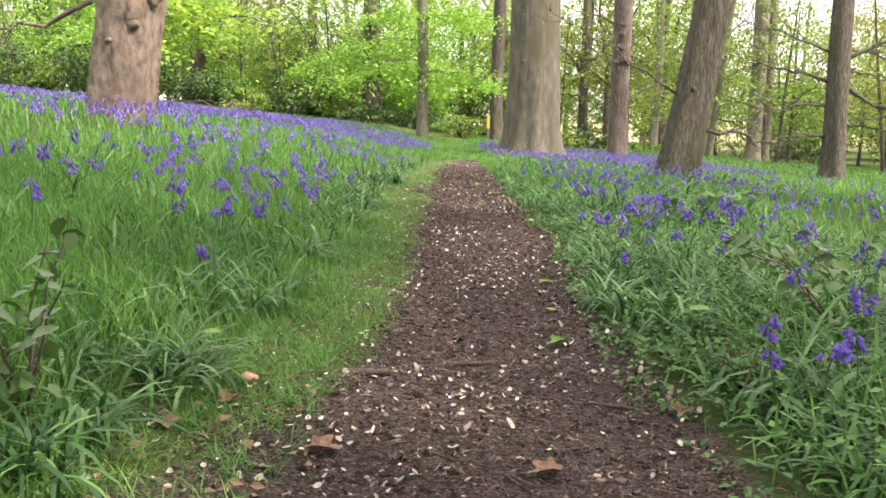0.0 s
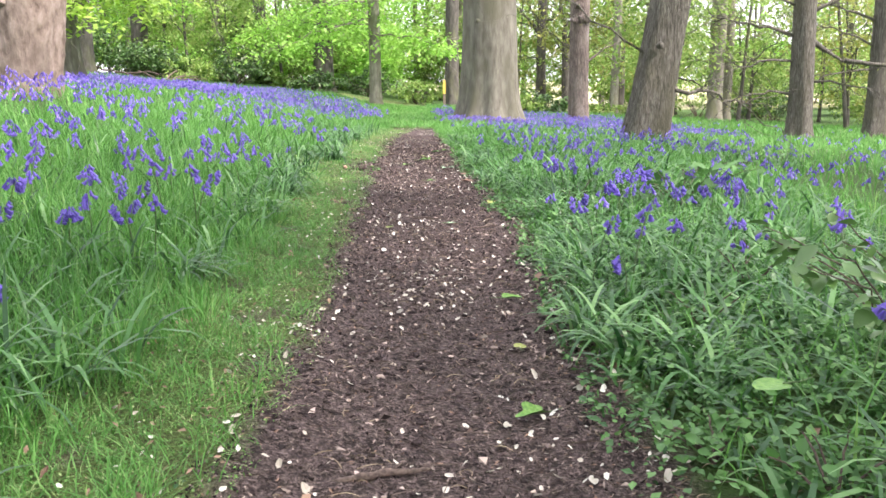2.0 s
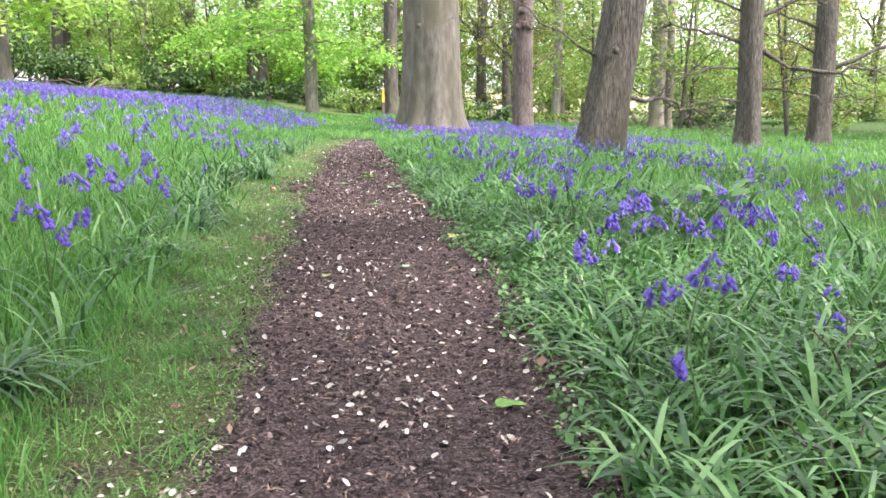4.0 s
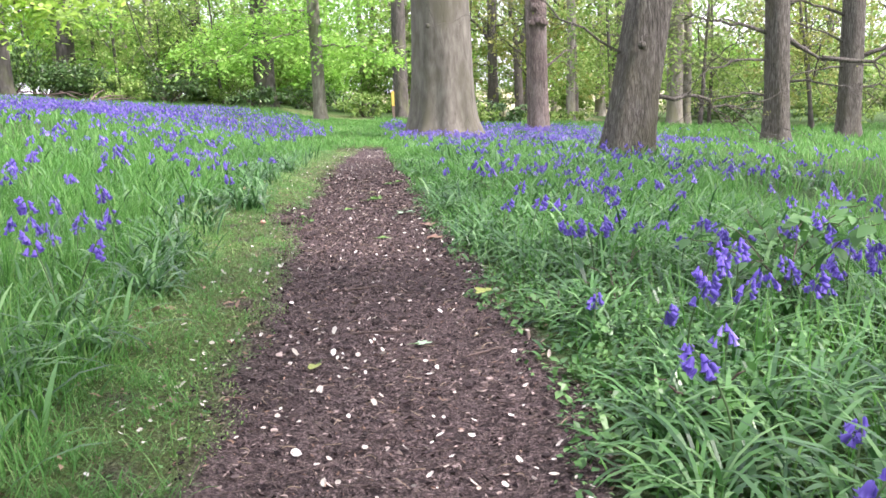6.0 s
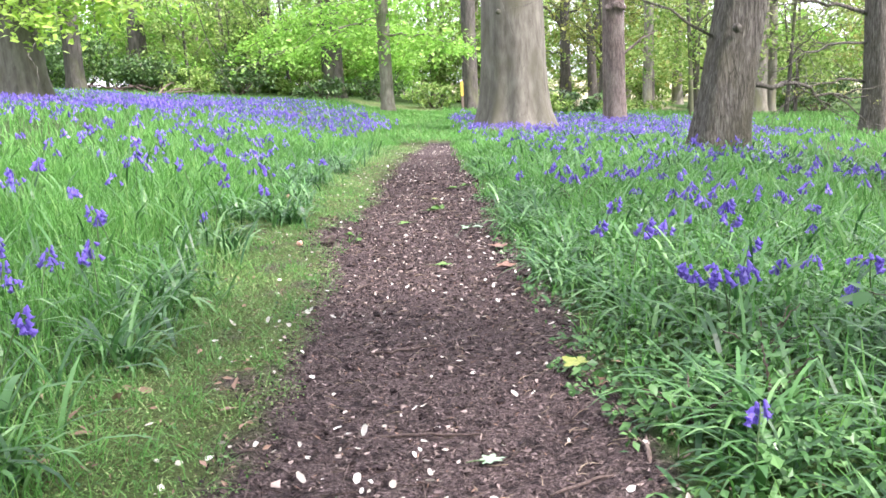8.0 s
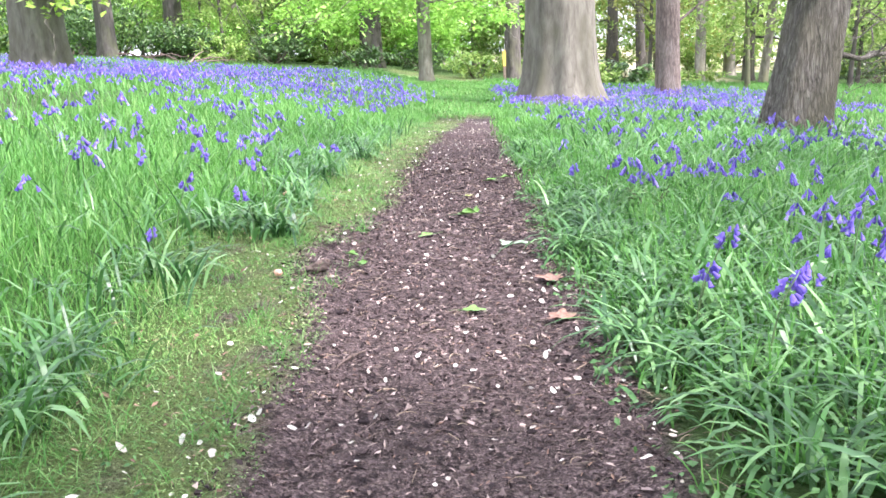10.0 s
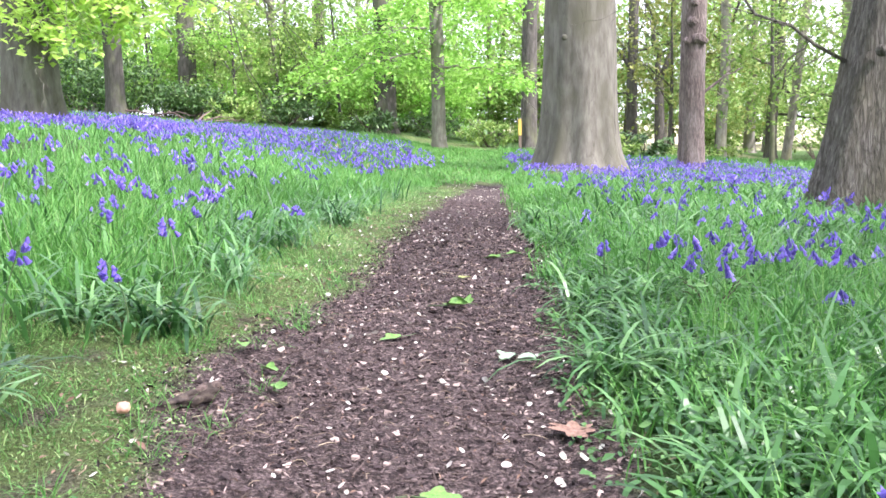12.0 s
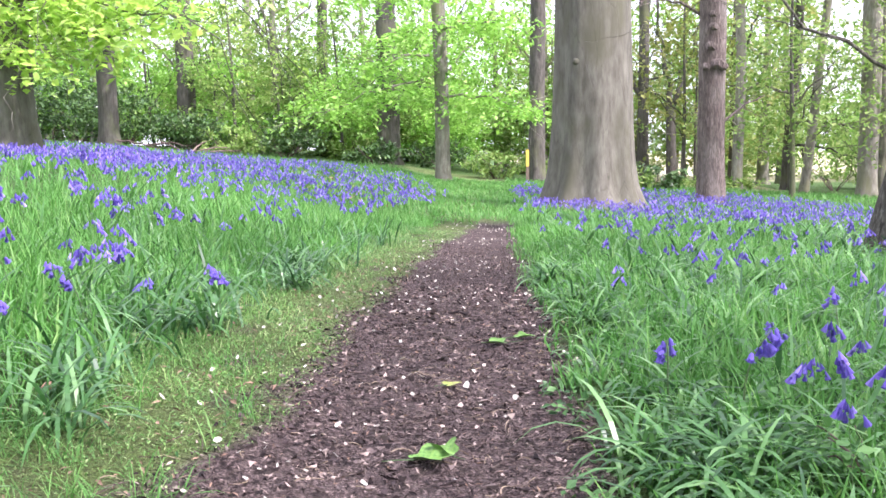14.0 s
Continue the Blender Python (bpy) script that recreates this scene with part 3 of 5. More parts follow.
def bluebell_fields():
    heads, stems = [], []

    def sow(n, x0, x1, y0, y1, keep, bells, size, sides, lo, hi):
        x, y = scatter(n, x0, x1, y0, y1, keep)
        h, s = bell_heads(x, y, u(lo, hi, len(x)), bells, np.full(len(x), size), sides)
        heads.append(h)
        stems.append(s)

    left = lambda x, y: np.clip((off_left(x, y) - 0.55) / 0.8, 0, 1) * np.clip(0.45 + 1.3 * smooth_noise(1.1 * x, 0.9 * y, 5), 0.05, 1) * trunk_clear(x, y)
    right = lambda x, y: np.clip((off_right(x, y) - 0.2) / 1.0, 0, 1) * np.clip(0.42 + 1.3 * smooth_noise(0.9 * x, 1.1 * y, 11), 0.05, 1) * trunk_clear(x, y) * np.clip((9.5 - x) / 2 + np.clip((23 - y) / 4, 0, 1), 0.04, 1)
    patchy_left = lambda x, y: left(x, y) * np.clip(0.7 + 1.8 * smooth_noise(2.3 * x, 2.1 * y, 29), 0.05, 1.2)
    sow(230, -4.5, -0.9, 6, 14, patchy_left, 13, 0.030, 6, 0.26, 0.48)
    sow(1050, -5, -0.7, 13, 26, patchy_left, 10, 0.034, 5, 0.22, 0.44)
    sow(180, -7, -2.6, 9.5, 13, lambda x, y: left(x, y) * 0.5 + 0.4, 10, 0.032, 5, 0.28, 0.42)
    sow(1600, -15, -4, 6, 26, left, 6, 0.042, 4, 0.25, 0.40)
    sow(3800, -18, -0.6, 25, 40, left, 3, 0.06, 4, 0.25, 0.38)
    sow(270, 1.0, 4.5, 6, 14, right, 13, 0.030, 6, 0.22, 0.44)
    sow(560, 0.9, 5, 13, 25, right, 10, 0.034, 5, 0.2, 0.40)
    sow(1250, 4.4, 20, 6, 26, right, 6, 0.042, 4, 0.22, 0.36)
    sow(3600, 0.9, 20, 24, 40, right, 3, 0.06, 4, 0.22, 0.36)
    sow(1300, 1.0, 9.5, 25.5, 37, lambda x, y: np.clip((off_right(x, y) - 0.1) / 0.4, 0, 1) * trunk_clear(x, y), 5, 0.036, 4, 0.2, 0.36)
    sow(1100, -9, -0.9, 20, 34, lambda x, y: np.clip((off_left(x, y) - 0.8) / 0.6, 0, 1) * (0.4 + 0.6 * (smooth_noise(x, y, 37) > -0.2)), 5, 0.038, 4, 0.24, 0.40)
    field("bluebell_carpet", joined(heads), BELL, "carpet of violet-blue bluebells spreading under the trees", "bluebells")
    field("bluebell_carpet_stems", joined(stems), STEM, "thin upright stems of the bluebell carpet", "stems")



def tufts():
    """Rosettes of strap leaves that spill over the path's edges."""
    parts = []
    g = np.random.default_rng(31)
    spots = [(-0.85, 12.1), (-0.85, 13.25), (-0.72, 12.0), (-0.92, 2.5), (-0.8, 14.4), (-1.0, 11.0), (-0.9, 9.3), (-1.05, 15.5), (-0.95, 7.2)]
    spots += [(float(path_mid(y) + path_half(y) + g.uniform(0.12, 0.5)), y) for y in g.uniform(4, 17, 42)] + [(float(path_mid(y) - path_half(y) - g.uniform(0.5, 0.9)), y) for y in g.uniform(2, 18, 20)]
    for x, y in spots:
        n = int(g.integers(28, 60))
        parts.append(blades(x + g.normal(0, 0.05, n), y + g.normal(0, 0.05, n), g.uniform(0.2, 0.4, n), g.uniform(0.010, 0.02, n), g.uniform(0.1, 0.6, n), g.uniform(1.2, 2.4, n), 5, 0.35))
    field("leaf_rosettes", joined(parts), STRAP, "arching rosettes of strap leaves spilling over the path edge", "leaves")


grass_left()
tufts()
grass_right()
turf_strip()
herbs()
bluebell_fields()

# ---- trees ----


def trunk_mesh(height, r0, r1, lean=(0, 0), flare=0.5, flare_h=0.9, lobes=5, lobe=0.18, sides=36, seed=0, bow=0.0, rough=0.02):
    """A tapered trunk with root flare and flutes; origin at its foot. r0: radius above the flare, r1: at the top."""
    g = np.random.default_rng(seed)
    z = np.concatenate([np.linspace(-0.5, 2.5, 26), np.linspace(2.8, height, max(6, int(height * 1.2)))])
    th = np.linspace(0, 2 * np.pi, sides, endpoint=False)
    ph, ph2 = g.uniform(0, 6.28, 2)
    zz = np.clip(z, 0, None)
    r = r0 + (r1 - r0) * (zz / height) ** 0.85 + r0 * flare * np.exp(-zz / flare_h * 2.2) * 1.0
    R = r[:, None] * (1 + lobe * np.exp(-zz / (flare_h * 2.2))[:, None] * np.cos(lobes * th + ph + 0.5 * np.sin(2 * th))[None] + 0.03 * np.cos(2 * th + ph2 + 0.25 * z[:, None]) + 0.02 * np.sin(7 * th + 0.5 * z[:, None] + ph))
    R = R + rough * r0 * g.normal(0, 0.5, R.shape)
    cx = lean[0] * z + bow * r0 * np.sin(z * 0.7 + ph)
    cy = lean[1] * z + bow * r0 * np.cos(z * 0.6 + ph2)
    v = np.stack([cx[:, None] + R * np.cos(th), cy[:, None] + R * np.sin(th), np.broadcast_to(z[:, None], R.shape)], -1)
    return v.reshape(-1, 3), ring_tris(len(z), sides)


def crooked(start, end, n=9, sag=0.0, jag=0.06, seed=0):
    g = np.random.default_rng(seed)
    start, end = np.array(start, float), np.array(end, float)
    t = np.linspace(0, 1, n)[:, None]
    L = np.linalg.norm(end - start)
    p = start + (end - start) * t + np.array([0, 0, 1.0]) * (sag * L * 4 * t * (1 - t))
    p[1:] += g.normal(0, jag * L / n ** 0.5, (n - 1, 3)) * np.sin(np.linspace(0.3, 2.6, n - 1))[:, None]
    return p


def limb(start, end, r, sag=0.0, jag=0.06, seed=0, twigs=0, twig_len=0.8):
    """A bough with side twigs, as one piece of wood."""
    g = np.random.default_rng(seed + 99)
    p = crooked(start, end, 10, sag, jag, seed)
    out = [tube(p, np.linspace(r, r * 0.25, len(p)), 7)]
    for k in range(twigs):
        i = g.integers(2, len(p) - 1)
        way = p[i] - p[i - 1]
        way = way / np.linalg.norm(way) + g.normal(0, 0.6, 3)
        q = crooked(p[i], p[i] + way * twig_len * g.uniform(0.5, 1.3), 6, 0, 0.12, seed * 31 + k)
        out.append(tube(q, np.linspace(r * 0.32, r * 0.08, len(q)), 5))
        for _ in range(2):
            j = g.integers(2, 6)
            w2 = way + g.normal(0, 0.7, 3)
            q2 = crooked(q[j], q[j] + w2 * twig_len * 0.5 * g.uniform(0.5, 1.2), 5, 0, 0.15, seed * 57 + k * 3 + j)
            out.append(tube(q2, np.linspace(r * 0.14, r * 0.05, len(q2)), 4))
    return joined(out), p


def spray(points, spread, n, size, droop=0.25, seed=0):
    """Leaves in a flat, drooping layer along a bough."""
    g = np.random.default_rng(seed)
    pts = np.asarray(points)
    t = g.uniform(0.15, 1.0, n) ** 0.8 * (len(pts) - 1)
    i = np.minimum(t.astype(int), len(pts) - 2)
    base = pts[i] + (pts[i + 1] - pts[i]) * (t - i)[:, None]
    k = max(3, n // 14)
    tw = g.normal(0, 1, (k, 3)) * [1, 1, 0.28]
    off = tw[g.integers(0, k, n)] * spread + g.normal(0, 0.16, (n, 3)) * spread
    off[:, 2] -= droop * np.hypot(off[:, 0], off[:, 1])
    return leaf_cards(base + off, g.uniform(0.7, 1.3, n) * size, 0.45, 0.62)


def crown_leaves(centre, radii, clumps, per, size, seed=0):
    """A crown of many clumps of leaves with gaps between."""
    g = np.random.default_rng(seed)
    d = g.normal(0, 1, (clumps, 3))
    d /= np.linalg.norm(d, axis=1, keepdims=True)
    c = np.array(centre) + d * np.array(radii) * g.uniform(0.45, 1.05, (clumps, 1))
    at = np.repeat(c, per, 0) + g.normal(0, 1, (clumps * per, 3)) * [0.75, 0.75, 0.4] * np.repeat(g.uniform(0.5, 1.3, (clumps, 1)), per, 0) * np.mean(radii) * 0.16
    return leaf_cards(at, g.uniform(0.6, 1.3, len(at)) * size, 0.6, 0.6)


def tree(name, x, y, label, trunk, wood, leaf, crown=None, limbs=(), sprays=(), category="tree", group="", foot=None):
    """trunk: a mesh; crown: mesh data in the tree's own axes; limbs: rows of start, end, radius, sag, twigs, twig length, leaves, leaf size, spread."""
    z = float(lie(x, y)) if foot is None else foot
    t = thing(name, (x, y, z), label, category, group)
    part("trunk", trunk, wood, t, smooth=True)
    leaves = [crown] if crown is not None else []
    for k, (a, b, r, sag, twigs, tl, n, size, spread) in enumerate(limbs):
        m, pts = limb(a, b, r, sag, 0.07, int(abs(x * 13 + y * 7)) + k, twigs, tl)
        part("limb", m, wood, t, smooth=True)
        if n:
            leaves.append(spray(pts, spread, n, size, 0.25, k + int(abs(x * 5 + y * 3))))
    if leaves:
        part("crown", joined(leaves), leaf, t, "fresh spring leaves")
    return t


def high_crown(h, r, seed, clumps=60, per=22, size=0.3):
    return crown_leaves((0, 0, h), (r, r, r * 0.75), clumps, per, size, seed)


def up_limbs(h, r, rad, seed, n=5):
    g = np.random.default_rng(seed)
    out = []
    for k in range(n):
        a = k * 6.28 / n + g.uniform(-0.4, 0.4)
        z0 = h * g.uniform(0.5, 0.75)
        out.append(((0, 0, z0), (r * 0.75 * math.cos(a), r * 0.75 * math.sin(a), z0 + r * g.uniform(0.5, 0.9)), rad, 0.03, 0, 1.5, 0, 0.2, 0.5))
    return out


def near_trees():
    # the great beech beside the path
    t = tree("beech_tree", 2.59, 30.6, "massive smooth grey beech trunk with fluted foot beside the path", trunk_mesh(17, 0.90, 0.72, (0.012, 0), 0.36, 1.15, 9, 0.085, 72, 3, 0.02, 0.006), BEECH_BARK, BEECH_LEAF,
             high_crown(17, 5, 1, 22), up_limbs(15, 6, 0.22, 1))
    for dx, dz in ((-0.38, 3.22), (0.12, 3.1)):
        dy = -math.sqrt(0.86 ** 2 - dx ** 2)
        part("knot", tube([(dx + 0.03, dy + 0.06, dz), (dx + 0.03, dy - 0.01, dz), (dx + 0.03, dy - 0.035, dz), (dx + 0.03, dy - 0.04, dz)], [0.10, 0.075, 0.045, 0.01], 11), DARK_BARK, t.children[0], "dark healed branch knot")
    # the leaning oak
    t = tree("oak_tree", 5.13, 20.4, "leaning oak trunk with ridged grey-brown bark among bluebells", trunk_mesh(15, 0.43, 0.34, (0.155, 0.01), 0.28, 1.3, 5, 0.12, 40, 5, 0.03, 0.02), OAK_BARK, OAK_LEAF,
             high_crown(14, 5, 2, 50, 20), [((0.5, 0, 1.15), (2.6, 0.8, 0.75), 0.05, 0.04, 9, 0.9, 40, 0.06, 0.25), ((-0.12, 0, 1.95), (-3.2, 1.0, 4.2), 0.026, -0.02, 10, 0.8, 50, 0.07, 0.4), *up_limbs(13, 4, 0.13, 2)])
    part("knot", tube([(0.15, -0.40, 2.05), (0.15, -0.49, 2.05), (0.15, -0.51, 2.05)], [0.08, 0.06, 0.02], 9), OAK_BARK, t.children[0], "round scar of a lost branch")
    # reddish trunk with burrs
    t = tree("pine_tree", 6.62, 36.2, "straight reddish-brown pine trunk with knobbly burrs", trunk_mesh(15, 0.37, 0.33, (-0.012, 0), 0.2, 0.8, 5, 0.1, 30, 7, 0.06, 0.03), PINE_BARK, WOOD_LEAF,
             high_crown(15, 3.5, 3, 36, 18), [((0.25, 0, 2.3), (1.7, 1.0, 3.1), 0.05, 0.04, 3, 0.7, 0, 0.1, 0.3), ((-0.2, 0.1, 5.2), (-2.3, -0.4, 5.6), 0.05, 0.15, 4, 0.7, 0, 0.1, 0.3)])
    for dx, dz, r in ((0.02, 3.92, 0.21), (0.16, 3.86, 0.15), (-0.16, 4.42, 0.17), (-0.10, 4.95, 0.14), (-0.3, 3.86, 0.13), (-0.12, 5.3, 0.12)):
        part("burr", blob((dx, -0.33, dz), (r, r * 0.75, r * 0.8), 11), PINE_BARK, t.children[0], "rounded woody burr")
    # big trunk on the bank, close to the start
    t = tree("old_beech_tree", -5.41, 14.64, "stout old beech trunk with scarred warm grey bark on the bank", trunk_mesh(14, 0.53, 0.50, (0.136, 0), 0.06, 0.8, 5, 0.07, 44, 9, 0.05, 0.03), OLD_BARK, BEECH_LEAF,
             high_crown(14, 4.5, 4), [((-0.4, 0, 1.9), (-3.2, 0.5, 1.5), 0.045, -0.06, 8, 0.9, 60, 0.08, 0.4), ((-0.3, 0.1, 2.4), (-3.5, 1.5, 2.6), 0.05, 0.05, 9, 0.9, 50, 0.08, 0.4), *up_limbs(13, 4, 0.17, 4)])
    for dx, dy, dz, rx, rz, s in ((0.34, -0.30, 1.75, 0.22, 0.34, 21), (0.55, -0.20, 2.05, 0.24, 0.30, 23), (0.20, -0.36, 2.0, 0.16, 0.12, 25), (0.40, -0.40, 1.50, 0.10, 0.07, 27), (0.02, -0.36, 1.25, 0.11, 0.06, 29)):
        part("burr", blob((dx + 0.06, dy - 0.12, dz), (rx, rx * 0.7, rz), s, 14, 20), OLD_BARK, t.children[0], "gnarled folded burr", True)
    # right-hand trunks
    tree("oak_tree", 13.25, 31.5, "upright grey-brown oak trunk with bare crooked lower boughs", trunk_mesh(15, 0.40, 0.33, (0.0, 0), 0.3, 0.7, 5, 0.12, 32, 11, 0.05), OAK_BARK, OAK_LEAF, high_crown(15, 4.5, 5, 50, 20),
         [((0.3, 0, 3.25), (1.25, -0.5, 2.55), 0.11, -0.05, 2, 0.7, 0, 0.09, 0.3), ((1.2, -0.48, 2.58), (4.6, -1.0, 2.75), 0.085, -0.06, 9, 1.0, 40, 0.09, 0.4), ((-0.3, 0, 3.4), (-3.2, -0.4, 3.9), 0.07, 0.05, 9, 1.0, 90, 0.09, 0.5), ((-0.3, 0, 1.5), (-2.8, -0.6, 1.3), 0.05, 0.06, 10, 0.8, 40, 0.07, 0.4), ((-0.3, 0, 2.6), (-3.4, -1.0, 1.9), 0.045, 0.07, 16, 1.1, 0, 0.07, 0.4), ((0.3, 0, 1.9), (3.0, -0.8, 1.2), 0.045, 0.07, 14, 1.0, 0, 0.07, 0.4), ((-0.3, 0, 4.4), (-3.8, -0.8, 5.2), 0.05, 0.05, 16, 1.2, 0, 0.07, 0.4), ((0.3, 0.2, 4.2), (3.2, 0, 5.2), 0.08, 0.05, 9, 1.1, 60, 0.09, 0.5)])
    tree("oak_tree", 19.03, 37.4, "upright oak trunk with a hooked bare bough", trunk_mesh(16, 0.44, 0.35, (0.0, 0), 0.3, 0.7, 5, 0.12, 32, 13, 0.05), OAK_BARK, OAK_LEAF, high_crown(16, 4.5, 6, 50, 20),
         [((0.3, 0, 3.0), (4.0, -0.6, 4.1), 0.1, 0.05, 8, 1.2, 90, 0.1, 0.5), ((-0.3, 0, 4.6), (-2.8, 0.5, 5.4), 0.07, 0.05, 8, 1.0, 70, 0.1, 0.5), ((0.2, 0.1, 1.9), (3.0, 0.6, 1.6), 0.05, 0.05, 8, 0.9, 50, 0.1, 0.4), ((-0.3, 0, 2.7), (-3.6, -0.8, 2.0), 0.05, 0.07, 16, 1.2, 0, 0.1, 0.4), ((-0.3, 0, 3.6), (-3.2, 0.4, 4.6), 0.05, 0.05, 16, 1.2, 0, 0.1, 0.4)])
    tree("ash_tree", 17.1, 51.5, "tall pale ash trunk in the far wood", trunk_mesh(15, 0.44, 0.36, (0.0, 0), 0.3, 0.7, 4, 0.1, 24, 15, 0.06), PALE_BARK, WOOD_LEAF, high_crown(14, 3.5, 7, 40, 18),
         [((0.1, 0, 4.2), (3.2, -0.3, 4.6), 0.06, 0.05, 9, 1.1, 260, 0.2, 0.7), ((-0.1, 0, 5.6), (-2.4, -0.6, 6.6), 0.06, 0.05, 7, 1.1, 260, 0.2, 0.8)])
    tree("ash_tree", 18.0, 52.5, "tall pale ash trunk in the far wood", trunk_mesh(15, 0.34, 0.25, (0.01, 0), 0.3, 0.7, 4, 0.1, 24, 17, 0.06), PALE_BARK, WOOD_LEAF, high_crown(14, 3.5, 8, 40, 18),
         [((0.1, 0, 3.2), (3.4, -0.6, 3.4), 0.06, 0.05, 9, 1.1, 300, 0.2, 0.8)])
    # trunks further back
    tree("dark_tree", 2.28, 51.5, "dark upright trunk half hidden behind the great beech", trunk_mesh(16, 0.38, 0.3, (0.01, 0), 0.2, 0.7, 5, 0.08, 26, 19, 0.05), DARK_BARK, WOOD_LEAF, high_crown(16, 4, 9))
    tree("birch_tree", -1.71, 46.6, "slender pale leaning trunk at the edge of the glade", trunk_mesh(15, 0.30, 0.24, (-0.015, 0), 0.25, 0.6, 4, 0.08, 24, 21, 0.08), PALE_BARK, BEECH_LEAF, high_crown(12, 4, 10, 70, 22, 0.26),
         [((0, 0, 3.4), (3.6, -1.5, 2.6), 0.06, 0.05, 6, 1.2, 900, 0.24, 0.8), ((0, 0, 5), (-3.5, -1.5, 4.4), 0.06, 0.05, 6, 1.2, 1000, 0.24, 0.9), ((0, 0, 6), (2.5, -2.5, 5.8), 0.06, 0.05, 6, 1.2, 900, 0.24, 0.9), ((0, 0, 4.2), (-4.5, -2.5, 2.6), 0.06, 0.05, 6, 1.2, 900, 0.24, 0.8), ((0, 0, 7.4), (-3, -3, 7.2), 0.06, 0.05, 6, 1.2, 900, 0.24, 1.0)])
    tree("beech_tree", -5.91, 62.5, "broad grey trunk behind hanging lime-green foliage", trunk_mesh(16, 0.7, 0.45, (0, 0), 0.25, 0.8, 5, 0.08, 26, 23, 0.03), DARK_BARK, BEECH_LEAF, high_crown(13, 5.5, 11, 80, 22, 0.3),
         [((0, 0, 4), (4, -3, 3.9), 0.1, 0.06, 6, 1.4, 1000, 0.3, 1.0), ((0, 0, 4.5), (-4.5, -3, 3.4), 0.1, 0.06, 6, 1.4, 1000, 0.3, 1.1), ((0, 0, 7), (2.5, -4, 7), 0.1, 0.06, 6, 1.4, 1000, 0.3, 1.2)])
    tree("oak_tree", -11.72, 72.5, "grey trunk with a broken side bough", trunk_mesh(15, 0.47, 0.32, (0.01, 0), 0.25, 0.8, 5, 0.08, 24, 25, 0.06), DARK_BARK, WOOD_LEAF, high_crown(13, 4.5, 12, 60, 22, 0.3),
         [((-0.2, 0, 4.2), (-3, -1, 5.2), 0.14, -0.04, 7, 1.2, 260, 0.22, 0.8), ((0, 0, 5), (4, -2, 4.2), 0.08, 0.05, 7, 1.2, 320, 0.22, 0.9)])
    tree("beech_tree", -18.5, 64.1, "dark brown trunk against evergreen undergrowth", trunk_mesh(16, 0.62, 0.42, (0.0, 0), 0.35, 0.8, 5, 0.1, 26, 27, 0.03), DARK_BARK, BEECH_LEAF, high_crown(14, 5, 13, 60, 22, 0.3),
         [((0, 0, 5), (4, -3, 4.4), 0.1, 0.06, 6, 1.4, 900, 0.28, 0.9), ((0, 0, 2.4), (4.5, -3, 1.0), 0.07, 0.06, 8, 1.2, 800, 0.24, 0.8)])
    tree("beech_tree", -17.31, 50.4, "dark upright trunk at the edge of the bluebells", trunk_mesh(16, 0.45, 0.32, (0.0, 0), 0.35, 0.8, 5, 0.1, 26, 29, 0.03), DARK_BARK, BEECH_LEAF, high_crown(14, 5, 14, 60, 22, 0.3),
         [((0, 0, 6), (4.5, -4, 5.4), 0.1, 0.06, 6, 1.4, 900, 0.28, 0.9), ((0, 0, 4.5), (-3.5, -3, 3.2), 0.08, 0.06, 6, 1.4, 700, 0.26, 0.8)])
    tree("beech_tree", -11.4, 31.4, "great grey beech with low sprays of lime-green leaves", trunk_mesh(16, 0.68, 0.5, (0.0, 0), 0.35, 0.9, 5, 0.1, 34, 31, 0.03), BEECH_BARK, LIME_LEAF, high_crown(16, 4.5, 15, 14),
         [((0.3, -0.3, 3.6), (4.8, -0.8, 2.9), 0.06, 0.05, 10, 0.9, 620, 0.25, 0.7), ((0.3, -0.3, 3.2), (1.8, -1.8, 1.9), 0.05, 0.05, 9, 0.9, 420, 0.25, 0.65), ((0.3, -0.2, 4.4), (5.6, -1.0, 4.4), 0.07, 0.05, 9, 1.0, 620, 0.25, 0.9), ((0.2, -0.2, 3.2), (3.4, -1.2, 2.4), 0.05, 0.05, 9, 0.9, 400, 0.25, 0.6), ((0.2, -0.2, 4.2), (2.2, -2.0, 3.6), 0.05, 0.05, 9, 0.9, 480, 0.25, 0.8),
          ((0.3, 0.2, 7.0), (4.5, 6.6, 0.8), 0.05, 0.12, 14, 1.0, 120, 0.14, 0.5), ((0.3, 0.2, 7.2), (6.5, 5.0, 2.2), 0.05, 0.12, 14, 1.0, 160, 0.14, 0.5)])
    tree("dark_tree", 8.42, 59.7, "slim mossy trunk in the far wood", trunk_mesh(15, 0.32, 0.24, (0.0, 0), 0.2, 0.7, 5, 0.08, 22, 33, 0.08), DARK_BARK, WOOD_LEAF, high_crown(13, 4, 16), [((0, 0, 4.5), (-1.6, 0, 6.5), 0.16, 0.02, 4, 1.2, 200, 0.22, 0.7), ((0, 0, 5.5), (3, -2, 5.8), 0.07, 0.05, 7, 1.2, 300, 0.22, 0.9), ((0, 0, 3.2), (-2.6, -2, 3.0), 0.06, 0.05, 7, 1.2, 260, 0.22, 0.8)])
    tree("dark_tree", 10.79, 64.3, "forked mossy trunk in the far wood", trunk_mesh(4.6, 0.32, 0.28, (0.0, 0), 0.2, 0.7, 5, 0.08, 22, 35, 0.08), DARK_BARK, WOOD_LEAF, high_crown(13, 4, 17),
         [((0, 0, 4.3), (-1.0, 0, 11), 0.2, 0.0, 4, 1.4, 100, 0.2, 0.8), ((0, 0, 4.3), (2.2, 0, 11), 0.18, 0.0, 4, 1.4, 100, 0.2, 0.8)])
